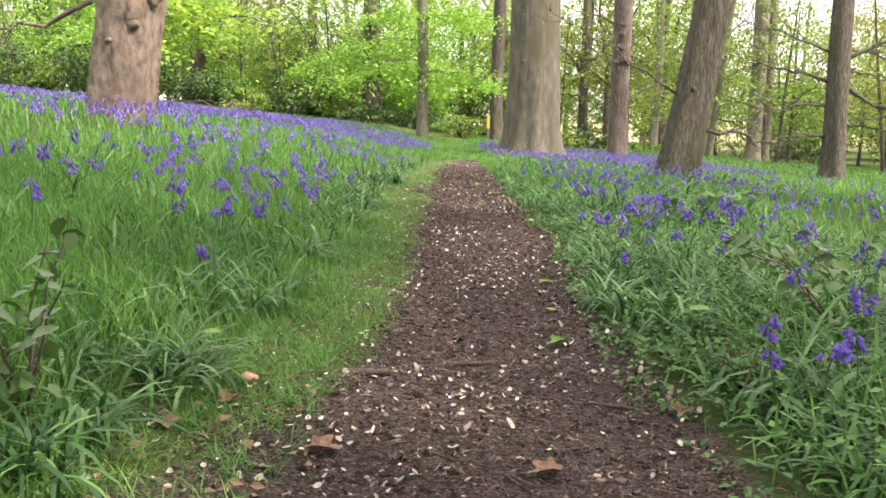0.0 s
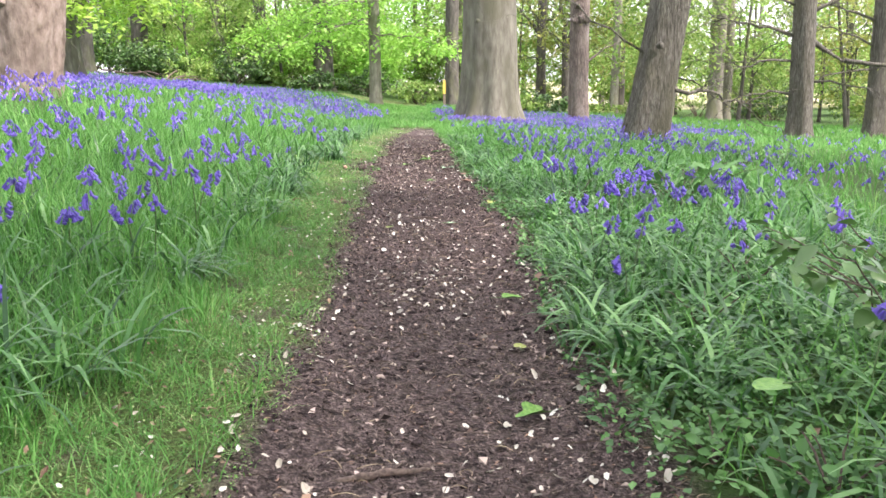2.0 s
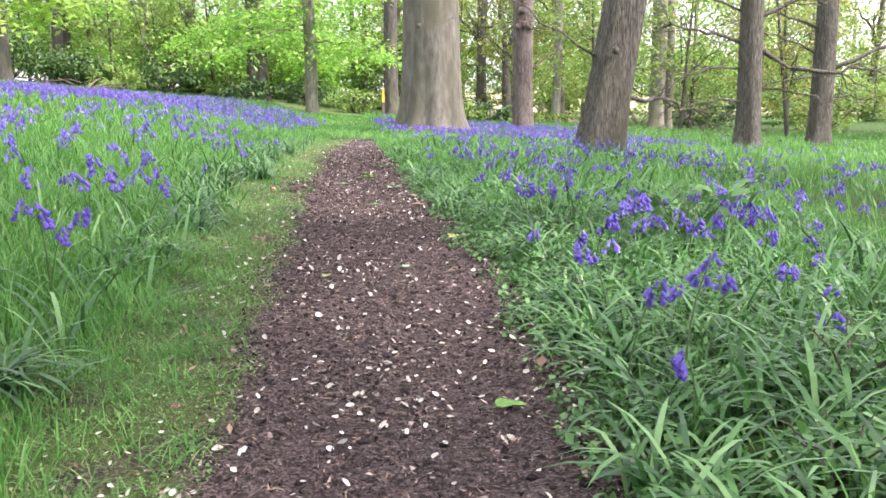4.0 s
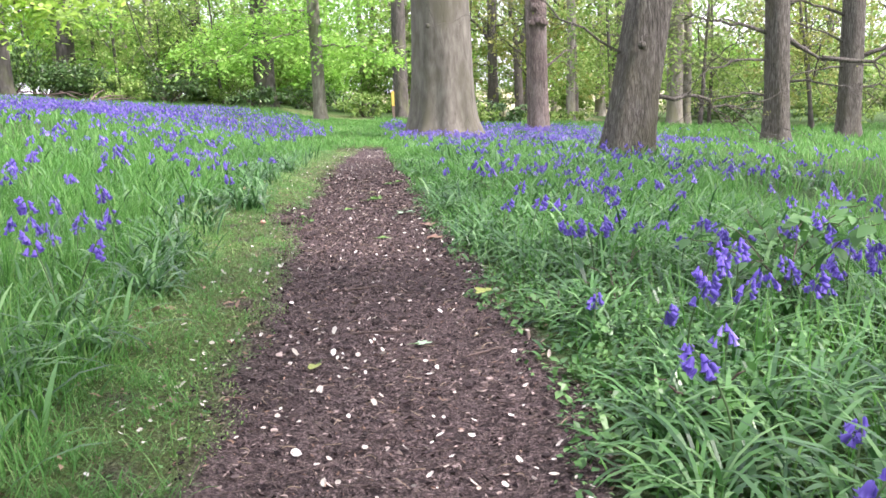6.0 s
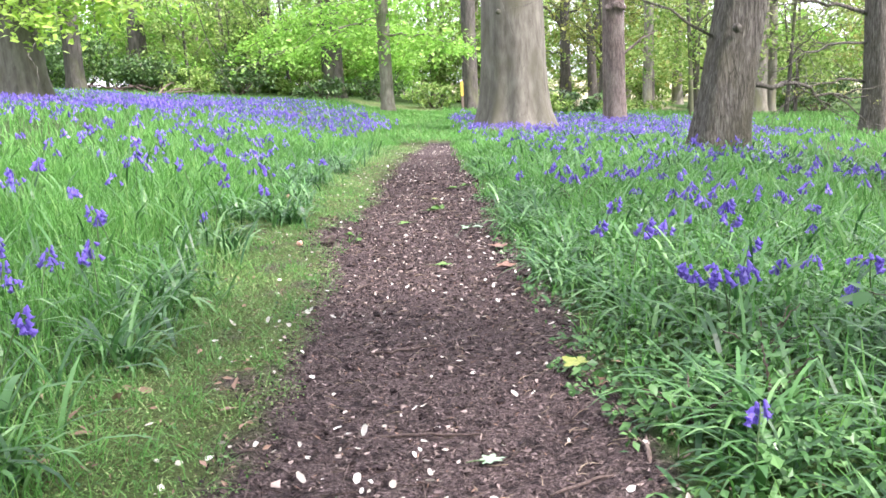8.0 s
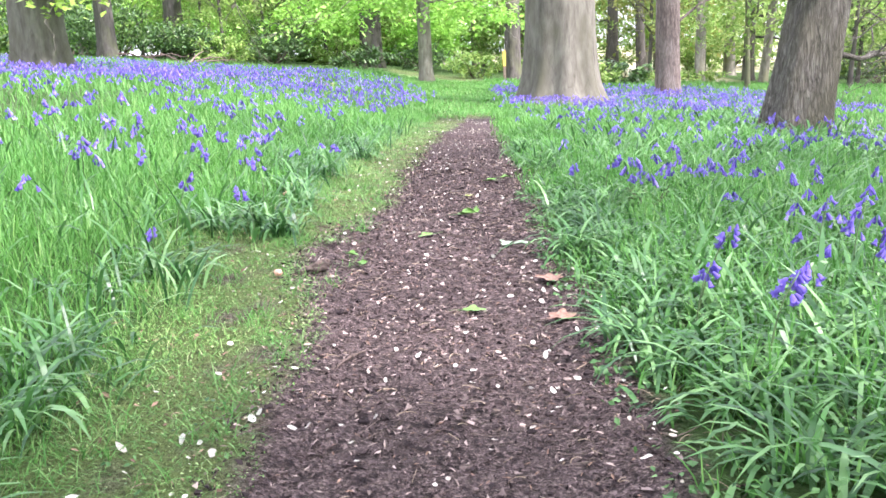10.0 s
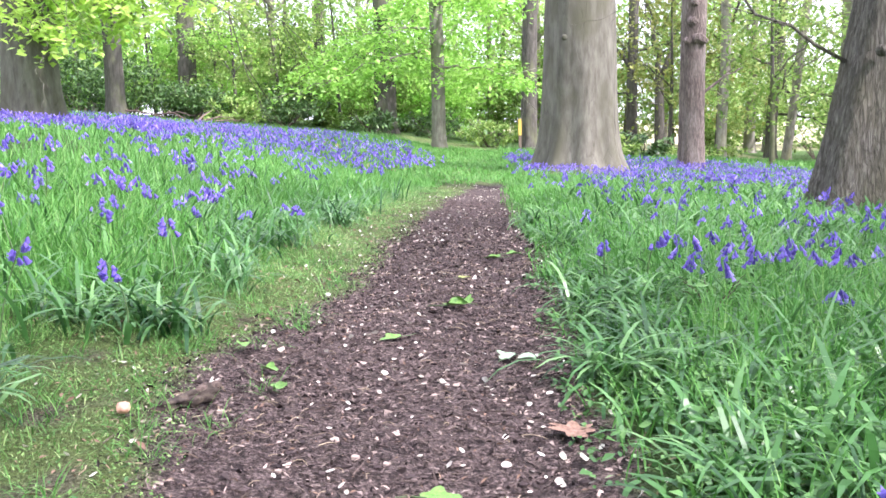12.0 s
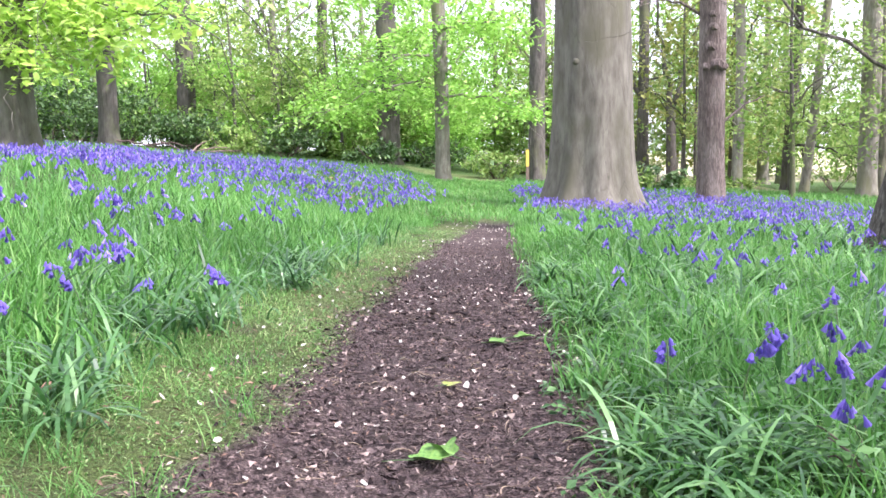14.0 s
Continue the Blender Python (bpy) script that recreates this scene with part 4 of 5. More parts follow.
    tree("ash_tree", 11.7, 52.7, "slim pale curving trunk in the far wood", trunk_mesh(14, 0.27, 0.19, (0.0, 0), 0.25, 0.6, 4, 0.08, 22, 37, 0.25), PALE_BARK, WOOD_LEAF, high_crown(12, 3.5, 18), [((0, 0, 4.5), (2.5, -1, 5.5), 0.06, 0.05, 8, 1.0, 300, 0.2, 0.8), ((0, 0, 3.0), (-2.2, -1.0, 3.6), 0.05, 0.05, 8, 1.0, 240, 0.2, 0.7)])
    tree("dark_tree", 15.81, 58.7, "dark crooked trunk with drooping twiggy boughs", trunk_mesh(12, 0.33, 0.2, (0.05, 0), 0.25, 0.6, 5, 0.1, 22, 39, 0.2), DARK_BARK, WOOD_LEAF, high_crown(12, 3.5, 19),
         [((0.2, 0, 3.5), (3.5, -1, 3.0), 0.1, 0.08, 10, 1.4, 120, 0.16, 0.6), ((0.3, 0, 5), (-3.5, -1, 5.5), 0.1, 0.05, 10, 1.4, 120, 0.16, 0.7), ((0.3, 0, 2.4), (3.6, -1, 1.4), 0.08, 0.06, 9, 1.2, 90, 0.16, 0.5)])
    tree("ash_tree", 15.78, 55.9, "pale slanting trunk beside a dark one", trunk_mesh(12, 0.24, 0.18, (0.1, 0), 0.2, 0.6, 4, 0.08, 22, 41, 0.1), PALE_BARK, WOOD_LEAF, high_crown(12, 3, 20), [((0.3, 0, 4.5), (3.5, -1, 6.0), 0.06, 0.05, 9, 1.1, 260, 0.2, 0.9), ((0.2, 0, 3.0), (3.2, -1.0, 3.3), 0.05, 0.05, 9, 1.0, 220, 0.2, 0.8)])


def blob(centre, radii, seed, rows=8, sides=12):
    g = np.random.default_rng(seed)
    ph, th = np.linspace(0.05, np.pi - 0.05, rows), np.linspace(0, 2 * np.pi, sides, endpoint=False)
    d = np.stack([np.sin(ph)[:, None] * np.cos(th), np.sin(ph)[:, None] * np.sin(th), np.broadcast_to(np.cos(ph)[:, None], (rows, sides))], -1)
    r = 1 + 0.12 * np.sin(3 * th + 2 * ph[:, None] + seed) + g.normal(0, 0.05, (rows, sides))
    return (np.array(centre) + d * r[..., None] * np.array(radii)).reshape(-1, 3), ring_tris(rows, sides)[:, ::-1]


near_trees()


def far_wood():
    """Trees of the wood's far side and all round behind the walk, from a few shared kinds, and added beeches that shade
    the walk.
    """
    kinds = []
    for k in range(5):
        g = np.random.default_rng(100 + k)
        leaf = (BEECH_LEAF, WOOD_LEAF, BEECH_LEAF, OAK_LEAF, WOOD_LEAF)[k]
        crown = joined([crown_leaves((0, 0, 9), (4.6, 4.6, 5.5), 70, 18, 0.42, 50 + k), crown_leaves((0, 0, 4), (4.2, 4.2, 3.2), 70, 16, 0.36, 60 + k)])
        t = tree("woodland_tree", -30 - 5 * k, 75 + k, "tall woodland tree in bright spring leaf in the far wood", trunk_mesh(14, g.uniform(0.25, 0.42), 0.12, (g.normal(0, 0.03), 0), 0.2, 0.6, 5, 0.08, 14, 200 + k, 0.1), DARK_BARK if k % 2 else PALE_BARK, leaf, crown,
                 up_limbs(11, 4, 0.12, 70 + k, 4), group="trees of the far wood")
        kinds.append(t)
    g = np.random.default_rng(5)
    for k in range(60):
        if k > 53:
            x, y = 3.5 + 3.1 * (k - 54), 70 + 4 * (k % 2)
        elif k < 36:
            x, y = -52 + k * 3.2 + g.normal(0, 1.5), g.uniform(72, 112)
            if 17 < x < 30 and k % 2:
                continue
        else:
            a = g.uniform(0, 6.28)
            x, y = 34 * math.cos(a), 18 + 46 * math.sin(a)
            if y > 45 or (abs(x) < 27 and y > -12):
                x, y = math.copysign(g.uniform(28, 44), x), g.uniform(-20, 60)
        s = g.uniform(0.8, 1.25)
        copy_thing(kinds[k % 5], pose(x, y, float(lie(x, y)), 0, 0, g.uniform(0, 360)) @ Matrix.Scale(s, 4))
    for k, (x, y) in enumerate(((-27, 70), (-22.5, 74), (-15, 72), (-9, 77), (-3.6, 75), (0.5, 82), (-19, 80))):
        copy_thing(kinds[(0, 2, 4, 2)[k % 4]], pose(x, y, float(lie(x, y)), 0, 0, 50 * k) @ Matrix.Scale(0.95 + 0.04 * k, 4))

    for k, (x, y) in enumerate(((7.6, 67), (12.6, 66), (17.5, 49), (21.5, 45), (24.5, 51), (13, 71), (29, 46), (18.5, 64), (4.2, 70), (9.8, 56), (15.8, 58), (20, 54), (26, 58), (12, 46), (-13, 66), (-10.5, 70), (-17.5, 67), (-21, 65), (-7.5, 72), (-25, 63), (-14.5, 61), (-3, 68), (-9, 65), (-30, 60))):
        s = g.uniform(0.8, 1.1)
        crown = joined([crown_leaves((0, 0, 5.6), (3.2, 3.2, 4.4), 90, 22, 0.25, 640 + k), *([] if 3 < x < 19 else [crown_leaves((0, 0, 2), (2.2, 2.2, 1.4), 18, 12, 0.24, 660 + k)])])
        tree("young_tree", x, y, "slight young tree in thin new leaf", trunk_mesh(9, 0.12, 0.04, (g.normal(0, 0.06), 0), 0.2, 0.5, 4, 0.06, 10, 620 + k, 0.3), DARK_BARK, (WOOD_LEAF if k % 3 else OAK_LEAF) if x > 0 else (BEECH_LEAF if k % 2 else WOOD_LEAF), crown,
             [((0, 0, 2.5), (g.normal(0, 2), -0.8, 5), 0.05, 0.05, 6, 1.0, 0, 0.2, 0.5), ((0, 0, 3.5), (g.normal(0, 2), -0.5, 6), 0.05, 0.05, 6, 1.0, 0, 0.2, 0.5)], group="young trees in the far wood")
    # unseen beeches, added only so that their crowns shade the near ground
    for k, (x, y, r) in enumerate(((-6.5, -1.0, 6.0), (8.5, -2.5, 5.0), (-4.0, -9.0, 5.5), (5.5, -9.5, 6.0), (10.5, 3.5, 6.0), (11.8, 11.0, 6.0), (4.8, -1.8, 5.5))):
        tree("beech_tree", x, y, "tall wide-crowned beech added out of view to shade the path", trunk_mesh(14, 0.45, 0.25, (0, 0), 0.35, 0.8, 5, 0.1, 24, 680 + k, 0.03), BEECH_BARK, BEECH_LEAF, crown_leaves((0, 0, 12), (r, r, 3.6), 75, 24, 0.36, 690 + k), up_limbs(11, r * 0.8, 0.17, 700 + k), group="beeches round the walk")


far_wood()


def bush(name, x, y, w, h, n, size, leaf, label, seed):
    t = thing(name, (x, y, float(lie(x, y))), label, "bush", "")
    g = np.random.default_rng(seed)
    sticks = []
    for k in range(7):
        a = g.uniform(0, 6.28)
        sticks.append(tube(crooked((0.15 * math.cos(a), 0.15 * math.sin(a), -0.05), (w * 0.4 * math.cos(a), w * 0.4 * math.sin(a), h * g.uniform(0.6, 0.95)), 6, 0, 0.1, seed + k), np.linspace(0.03, 0.008, 6), 5))
    part("stem", joined(sticks), TWIG, t)
    clumps = max(8, n // 22)
    part("crown", crown_leaves((0, 0, h * 0.5), (w * 0.5, w * 0.4, h * 0.5), clumps, 22, size, seed), leaf, t)
    return t


def undergrowth():
    rows = [(-22, 54, 6, 3.6), (-19.5, 57, 5, 3.2), (-15.5, 56, 4.2, 2.0), (-26, 50, 6, 3.6), (-30, 46, 6, 3.5)]
    for k, (x, y, w, h) in enumerate(rows):
        bush("holly_bush", x, y, w, h, 3200, 0.22, HOLLY_LEAF, "dark evergreen holly thicket under the trees", 300 + k)
    rows = [(-11, 58, 4.5, 1.7), (-8, 62, 4, 2.0), (-13, 55, 3.5, 1.4), (-3, 62, 4, 1.8), (0.5, 56, 3.5, 1.5), (3.8, 55, 4, 1.4), (7, 48.5, 3.2, 1.1), (5.3, 46, 2.6, 0.9), (10.8, 53, 4, 0.6), (22, 56, 5, 2.2), (27, 52, 5, 2.4), (31, 48, 5, 2.6), (-5.5, 55, 3, 1.2), (19.5, 62, 6, 3.6), (24, 60, 6, 4), (28.5, 57, 6, 4.2), (33, 53, 6, 4.2), (-29, 60, 6, 3.6), (-24.5, 62, 6, 4), (-20, 64, 6, 3.6), (-15.5, 65, 6, 3.2), (-12, 63, 5, 2.6), (-34, 56, 6, 4), (37, 47, 6, 4.4)]
    for k, (x, y, w, h) in enumerate(rows):
        bush("bramble_bush", x, y, w, h, 1100 if w < 5 else 1500, 0.22, WOOD_LEAF if k % 3 else HOLLY_LEAF, "low tangled green bush at the edge of the glade", 330 + k)

    g = np.random.default_rng(44)
    kinds = [bush("hazel_bush", -34 + 60 * k, 70, 6.0, 5.2, 2600, 0.34, leaf, "tall bright green hazel bush closing the glade", 360 + k) for k, leaf in enumerate((BEECH_LEAF, WOOD_LEAF))]
    for k in range(26):
        x = -44 + 3.5 * k + g.normal(0, 0.8)
        y = 66 + g.uniform(0, 8)
        if k in (15, 17, 19, 21):
            continue
        if k in (14, 15, 16, 17, 18):
            y += 13
        m = pose(x, y, float(lie(x, y)), 0, 0, g.uniform(0, 360)) @ Matrix.Diagonal((1, 1, g.uniform(0.55, 1.1) * (0.9 if x > 8 else 1), 1))
        copy_thing(kinds[k % 2 if x < 8 else 1], m)
    for k in range(24):
        x, y = -74 + 6.0 * k + g.normal(0, 1.0), 92 + g.uniform(0, 16)
        if 4 < x < 17:
            continue
        copy_thing(kinds[(k * 7 // 3) % 2], pose(x, y, float(lie(x, y)) - 0.3, 0, 0, g.uniform(0, 360)) @ Matrix.Diagonal((2.1, 1.7, g.uniform(1.0, 1.9), 1)))
    for k in range(9):
        x, y = -31 + 3.4 * k + g.normal(0, 0.6), 76 + g.uniform(0, 6)
        copy_thing(kinds[k % 2], pose(x, y, float(lie(x, y)) - 0.2, 0, 0, g.uniform(0, 360)) @ Matrix.Diagonal((1.1, 1.1, g.uniform(0.9, 1.5), 1)))


undergrowth()


def waymark_post():
    t = thing("waymark_post", (1.8, 49.9, float(lie(1.8, 49.9))), "short wooden waymark post with a yellow painted top", "post")
    bm = bmesh.new()
    bmesh.ops.create_cube(bm, size=1, matrix=Matrix.Translation((0, 0, 0.35)) @ Matrix.Diagonal((0.13, 0.13, 1.0, 1)))
    bmesh.ops.bevel(bm, geom=bm.edges[:], offset=0.012, segments=2, affect="EDGES")
    for name, m, z, mat in (("shaft", 0.0, 0.0, PALE_WOOD), ("painted_top", 0.0, 1.0, YELLOW_PAINT)):
        b2 = bm.copy()
        if z:
            bmesh.ops.transform(b2, matrix=Matrix.Translation((0, 0, 0.82)) @ Matrix.Diagonal((1.08, 1.08, 0.75, 1)), verts=b2.verts)
        me = bpy.data.meshes.new(name)
        b2.to_mesh(me)
        me.materials.append(mat)
        part(name, me, mat, t)
        b2.free()
    bm.free()


waymark_post()

# ---- what lies on the path ----


def ovals(x, y, z, length, aspect, material_tilt=0.35, cup=0.15):
    """Small six-sided cupped petals or flakes lying about."""
    n = len(x)
    az = u(0, 6.28, n)
    tx, ty = rng.normal(0, material_tilt, n), rng.normal(0, material_tilt, n)
    ring = np.linspace(0, 2 * np.pi, 7, endpoint=False)
    a = np.cos(ring)[None] * length[:, None] / 2
    b = np.sin(ring)[None] * (length * aspect)[:, None] / 2
    X = a * np.cos(az)[:, None] - b * np.sin(az)[:, None]
    Y = a * np.sin(az)[:, None] + b * np.cos(az)[:, None]
    Z = X * tx[:, None] + Y * ty[:, None] + cup * length[:, None]
    wobble = rng.uniform(0.62, 1.25, (n, 7))
    X, Y = X * wobble, Y * wobble
    ringv = np.stack([X + x[:, None], Y + y[:, None], Z + z[:, None]], -1)
    mid = np.stack([x, y, z], 1)[:, None]
    v = np.concatenate([mid, ringv], 1).reshape(-1, 3)
    t = (np.arange(n)[:, None, None] * 8 + np.array([(0, 1 + j, 1 + (j + 1) % 7) for j in range(7)])[None]).reshape(-1, 3)
    return v, t


def path_litter():
    # petals
    x, y = scatter(10000, -1.35, 1.15, 0.8, 24, lambda x, y: np.clip((0.42 - path_edge(x, y)[0]) / 0.3, 0, 1) * np.clip(0.62 + 1.0 * smooth_noise(1.5 * x, 1.3 * y, 12), 0.12, 1) * np.interp(y, [3.5, 6, 9, 15], [1, 0.8, 0.45, 0.35]) * np.where(x < path_mid(y), 1, 0.6 + 0.4 * (path_edge(x, y)[1] > 0)) * (path_edge(x, y)[0] < np.where(x < path_mid(y), 0.55, 0.16)))
    field("fallen_petals", ovals(x, y, lie(x, y) + 0.008 + 0.02 * np.clip(path_edge(x, y)[0], 0, 0.5), rng.triangular(0.008, 0.017, 0.036, len(x)), 0.72, 0.4), PETAL, "scattered fallen white blossom petals on the path", "petals")
    # crumbs of soil, and flakes of bark and leaf
    x, y = scatter(64000, -0.95, 1.25, 0.8, 17, lambda x, y: (path_edge(x, y)[0] < 0.06) * np.interp(y, [0, 10, 17], [1, 0.9, 0.4]))
    n = len(x)
    at = np.stack([x, y, lie(x, y) + u(-0.004, 0.004, n)], 1)
    corners = rng.normal(0, 1, (n, 4, 3)) * [1, 1, 0.7] * (rng.triangular(0.002, 0.0035, 0.011, n) * np.interp(y, [8, 17], [1, 1.6]))[:, None, None]
    clods = (at[:, None] + corners).reshape(-1, 3), (np.arange(n)[:, None, None] * 4 + np.array([(0, 1, 2), (0, 2, 3), (0, 3, 1), (1, 3, 2)])[None]).reshape(-1, 3)
    x, y = scatter(80000, -0.95, 1.25, 0.8, 20, lambda x, y: (path_edge(x, y)[0] < 0.1) * np.interp(y, [0, 12, 20], [1, 1, 0.5]))
    n = len(x)
    at = np.stack([x, y, lie(x, y) + u(0.0, 0.010, n)], 1)
    flakes = leaf_cards(at, rng.triangular(0.005, 0.011, 0.034, n) * np.interp(y, [8, 20], [1, 1.6]), 0.6, rng.uniform(0.08, 0.36, (n, 1)))
    x, y = scatter(3000, -0.95, 1.25, 0.8, 15, lambda x, y: (path_edge(x, y)[0] < 0.08) * np.clip(0.4 + smooth_noise(3 * x, 3 * y, 41), 0.05, 1))
    lumps = []
    for k in range(len(x)):
        s = float(rng.triangular(0.006, 0.009, 0.022))
        v, t = blob((0, 0, 0), (s, s * 0.8, s * 0.55), k % 40, 4, 6)
        lumps.append((v + [x[k], y[k], float(lie(x[k], y[k])) + s * 0.1], t))
    field("soil_crumbs", joined([clods, flakes, *lumps]), CHIP, "dark crumbs of soil, bark and leaf mould", "soil")
    # fine pale straw and bud scales
    x, y = scatter(11000, -1.2, 1.2, 0.8, 20, lambda x, y: (path_edge(x, y)[0] < 0.35) * 0.8)
    n = len(x)
    at = np.stack([x, y, lie(x, y) + u(0.002, 0.012, n)], 1)
    field("bud_scales", leaf_cards(at, rng.triangular(0.006, 0.014, 0.036, n), 0.3, 0.26), LITTER, "dry brown bud scales and leaf scraps", "litter")
    x, y = scatter(900, -1.6, 1.4, 0.8, 9, lambda x, y: (path_edge(x, y)[0] > -0.05) * (path_edge(x, y)[0] < 0.6) * np.clip(0.2 + smooth_noise(1.7 * x, 1.9 * y, 15), 0, 1))
    x2, y2 = scatter(1500, -9, -0.4, 26, 36, lambda x, y: np.clip(1 - np.abs(off_left(x, y) - np.interp(y, [27, 42], [2.5, 6])) / 1.2, 0, 1))
    x3, y3 = rng.normal(-0.55, 0.25, 90), rng.normal(2.7, 0.35, 90)
    x, y = np.concatenate([x, x3]), np.concatenate([y, y3])
    at = np.concatenate([np.stack([x, y, lie(x, y) + 0.008], 1), np.stack([x2, y2, lie(x2, y2) + u(0.02, 0.12, len(x2))], 1)])
    field("dead_leaves", leaf_cards(at, np.concatenate([u(0.03, 0.08, len(x)), u(0.08, 0.16, len(x2))]), 0.3, 0.55), LITTER, "dry brown dead leaves and bracken", "leaves")
    x, y = scatter(5000, -1.4, 0.3, 0.8, 18, lambda x, y: (off_left(x, y) > -0.05) * (off_left(x, y) < 0.8) * np.clip(0.5 + smooth_noise(4 * x, 3 * y, 25), 0.1, 1))
    field("turf_litter", leaf_cards(np.stack([x, y, lie(x, y) + u(0.005, 0.03, len(x))], 1), rng.triangular(0.01, 0.02, 0.05, len(x)), 0.3, 0.4), LITTER, "dry leaf scraps caught in the short turf", "litter")
    # little twigs
    x, y = scatter(2300, -0.8, 1.4, 0.9, 16, lambda x, y: (path_edge(x, y)[0] < np.where(x > 0.5, 0.32, 0.15)) * np.interp(y, [3, 6], [1, 0.65]))
    out = []
    for k in range(len(x)):
        a, L = u(0, 6.28, 1)[0], rng.triangular(0.02, 0.05, 0.17)
        z = float(lie(x[k], y[k])) + 0.006
        p = crooked((x[k], y[k], z), (x[k] + L * math.cos(a), y[k] + L * math.sin(a), z + 0.004), 3, 0, 0.12, k)
        out.append(tube(p, np.linspace(0.0024, 0.001, 3), 3, False))
    field("twig_litter", joined(out), TWIG, "thin broken twigs strewn over the path", "twigs")
    x, y = scatter(2600, -0.9, 1.3, 0.9, 16, lambda x, y: (path_edge(x, y)[0] < np.where(x > 0.5, 0.28, 0.2)) * np.clip(0.55 + smooth_noise(2 * x, 2 * y, 33), 0.1, 1))
    out = []
    for k in range(len(x)):
        a, turn, L = u(0, 6.28, 1)[0], rng.normal(0, 1.6), rng.triangular(0.015, 0.035, 0.12)
        f = np.linspace(0, 1, 5)
        px, py = x[k] + L * np.cumsum(np.cos(a + turn * f)) / 5, y[k] + L * np.cumsum(np.sin(a + turn * f)) / 5
        out.append(tube(np.stack([px, py, lie(px, py) + 0.007 + 0.1 * L * np.sin(3.14 * f)], 1), np.linspace(0.0017, 0.0008, 5), 3, False))
    field("stalk_litter", joined(out), STALK, "curled pale dry stalks and bud strings on the path", "stalks")


path_litter()


def lobed_leaf(name, x, y, size, lobes, material, label, turn, lift=0.012, curl=0.25, category="leaf"):
    """A lobed leaf lying on the ground, with a raised midrib and curled edge; one object with its stalk."""
    t = thing(name, (x, y, float(lie(x, y)) + lift), label, category, "fallen leaves", turn)
    n = 6 * lobes if lobes else 20
    th = np.linspace(-np.pi, np.pi, n, endpoint=False)
    r = 0.5 * (0.72 + 0.2 * np.cos(th)) * (1 + (0.26 * np.cos(lobes * th) if lobes else 0))
    rows = []
    for f in (0.5, 1.0):
        px, py = f * r * np.cos(th), f * r * np.sin(th) * 0.85
        rows.append(np.stack([px, py, curl * (np.abs(py) * 0.5 + f * f * 0.10 * (1 + np.sin(2 * th + size * 40)))], 1) * size)
    v = np.concatenate([[[0, 0, 0]], *rows])
    tr = [(0, 1 + j, 1 + (j + 1) % n) for j in range(n)]
    for j in range(n):
        a, b = 1 + j, 1 + (j + 1) % n
        tr += [(a, a + n, b + n), (a, b + n, b)]
    part("blade", (v, np.array(tr)), material, t, smooth=True)
    part("stalk", tube([(-0.15 * size, 0, 0.003), (-0.5 * size, 0.01, 0.005), (-0.8 * size, 0.03 * size, 0.008)], [0.0022, 0.0018, 0.0012], 5), TWIG if material is BROWN_LEAF else STEM, t)
    return t


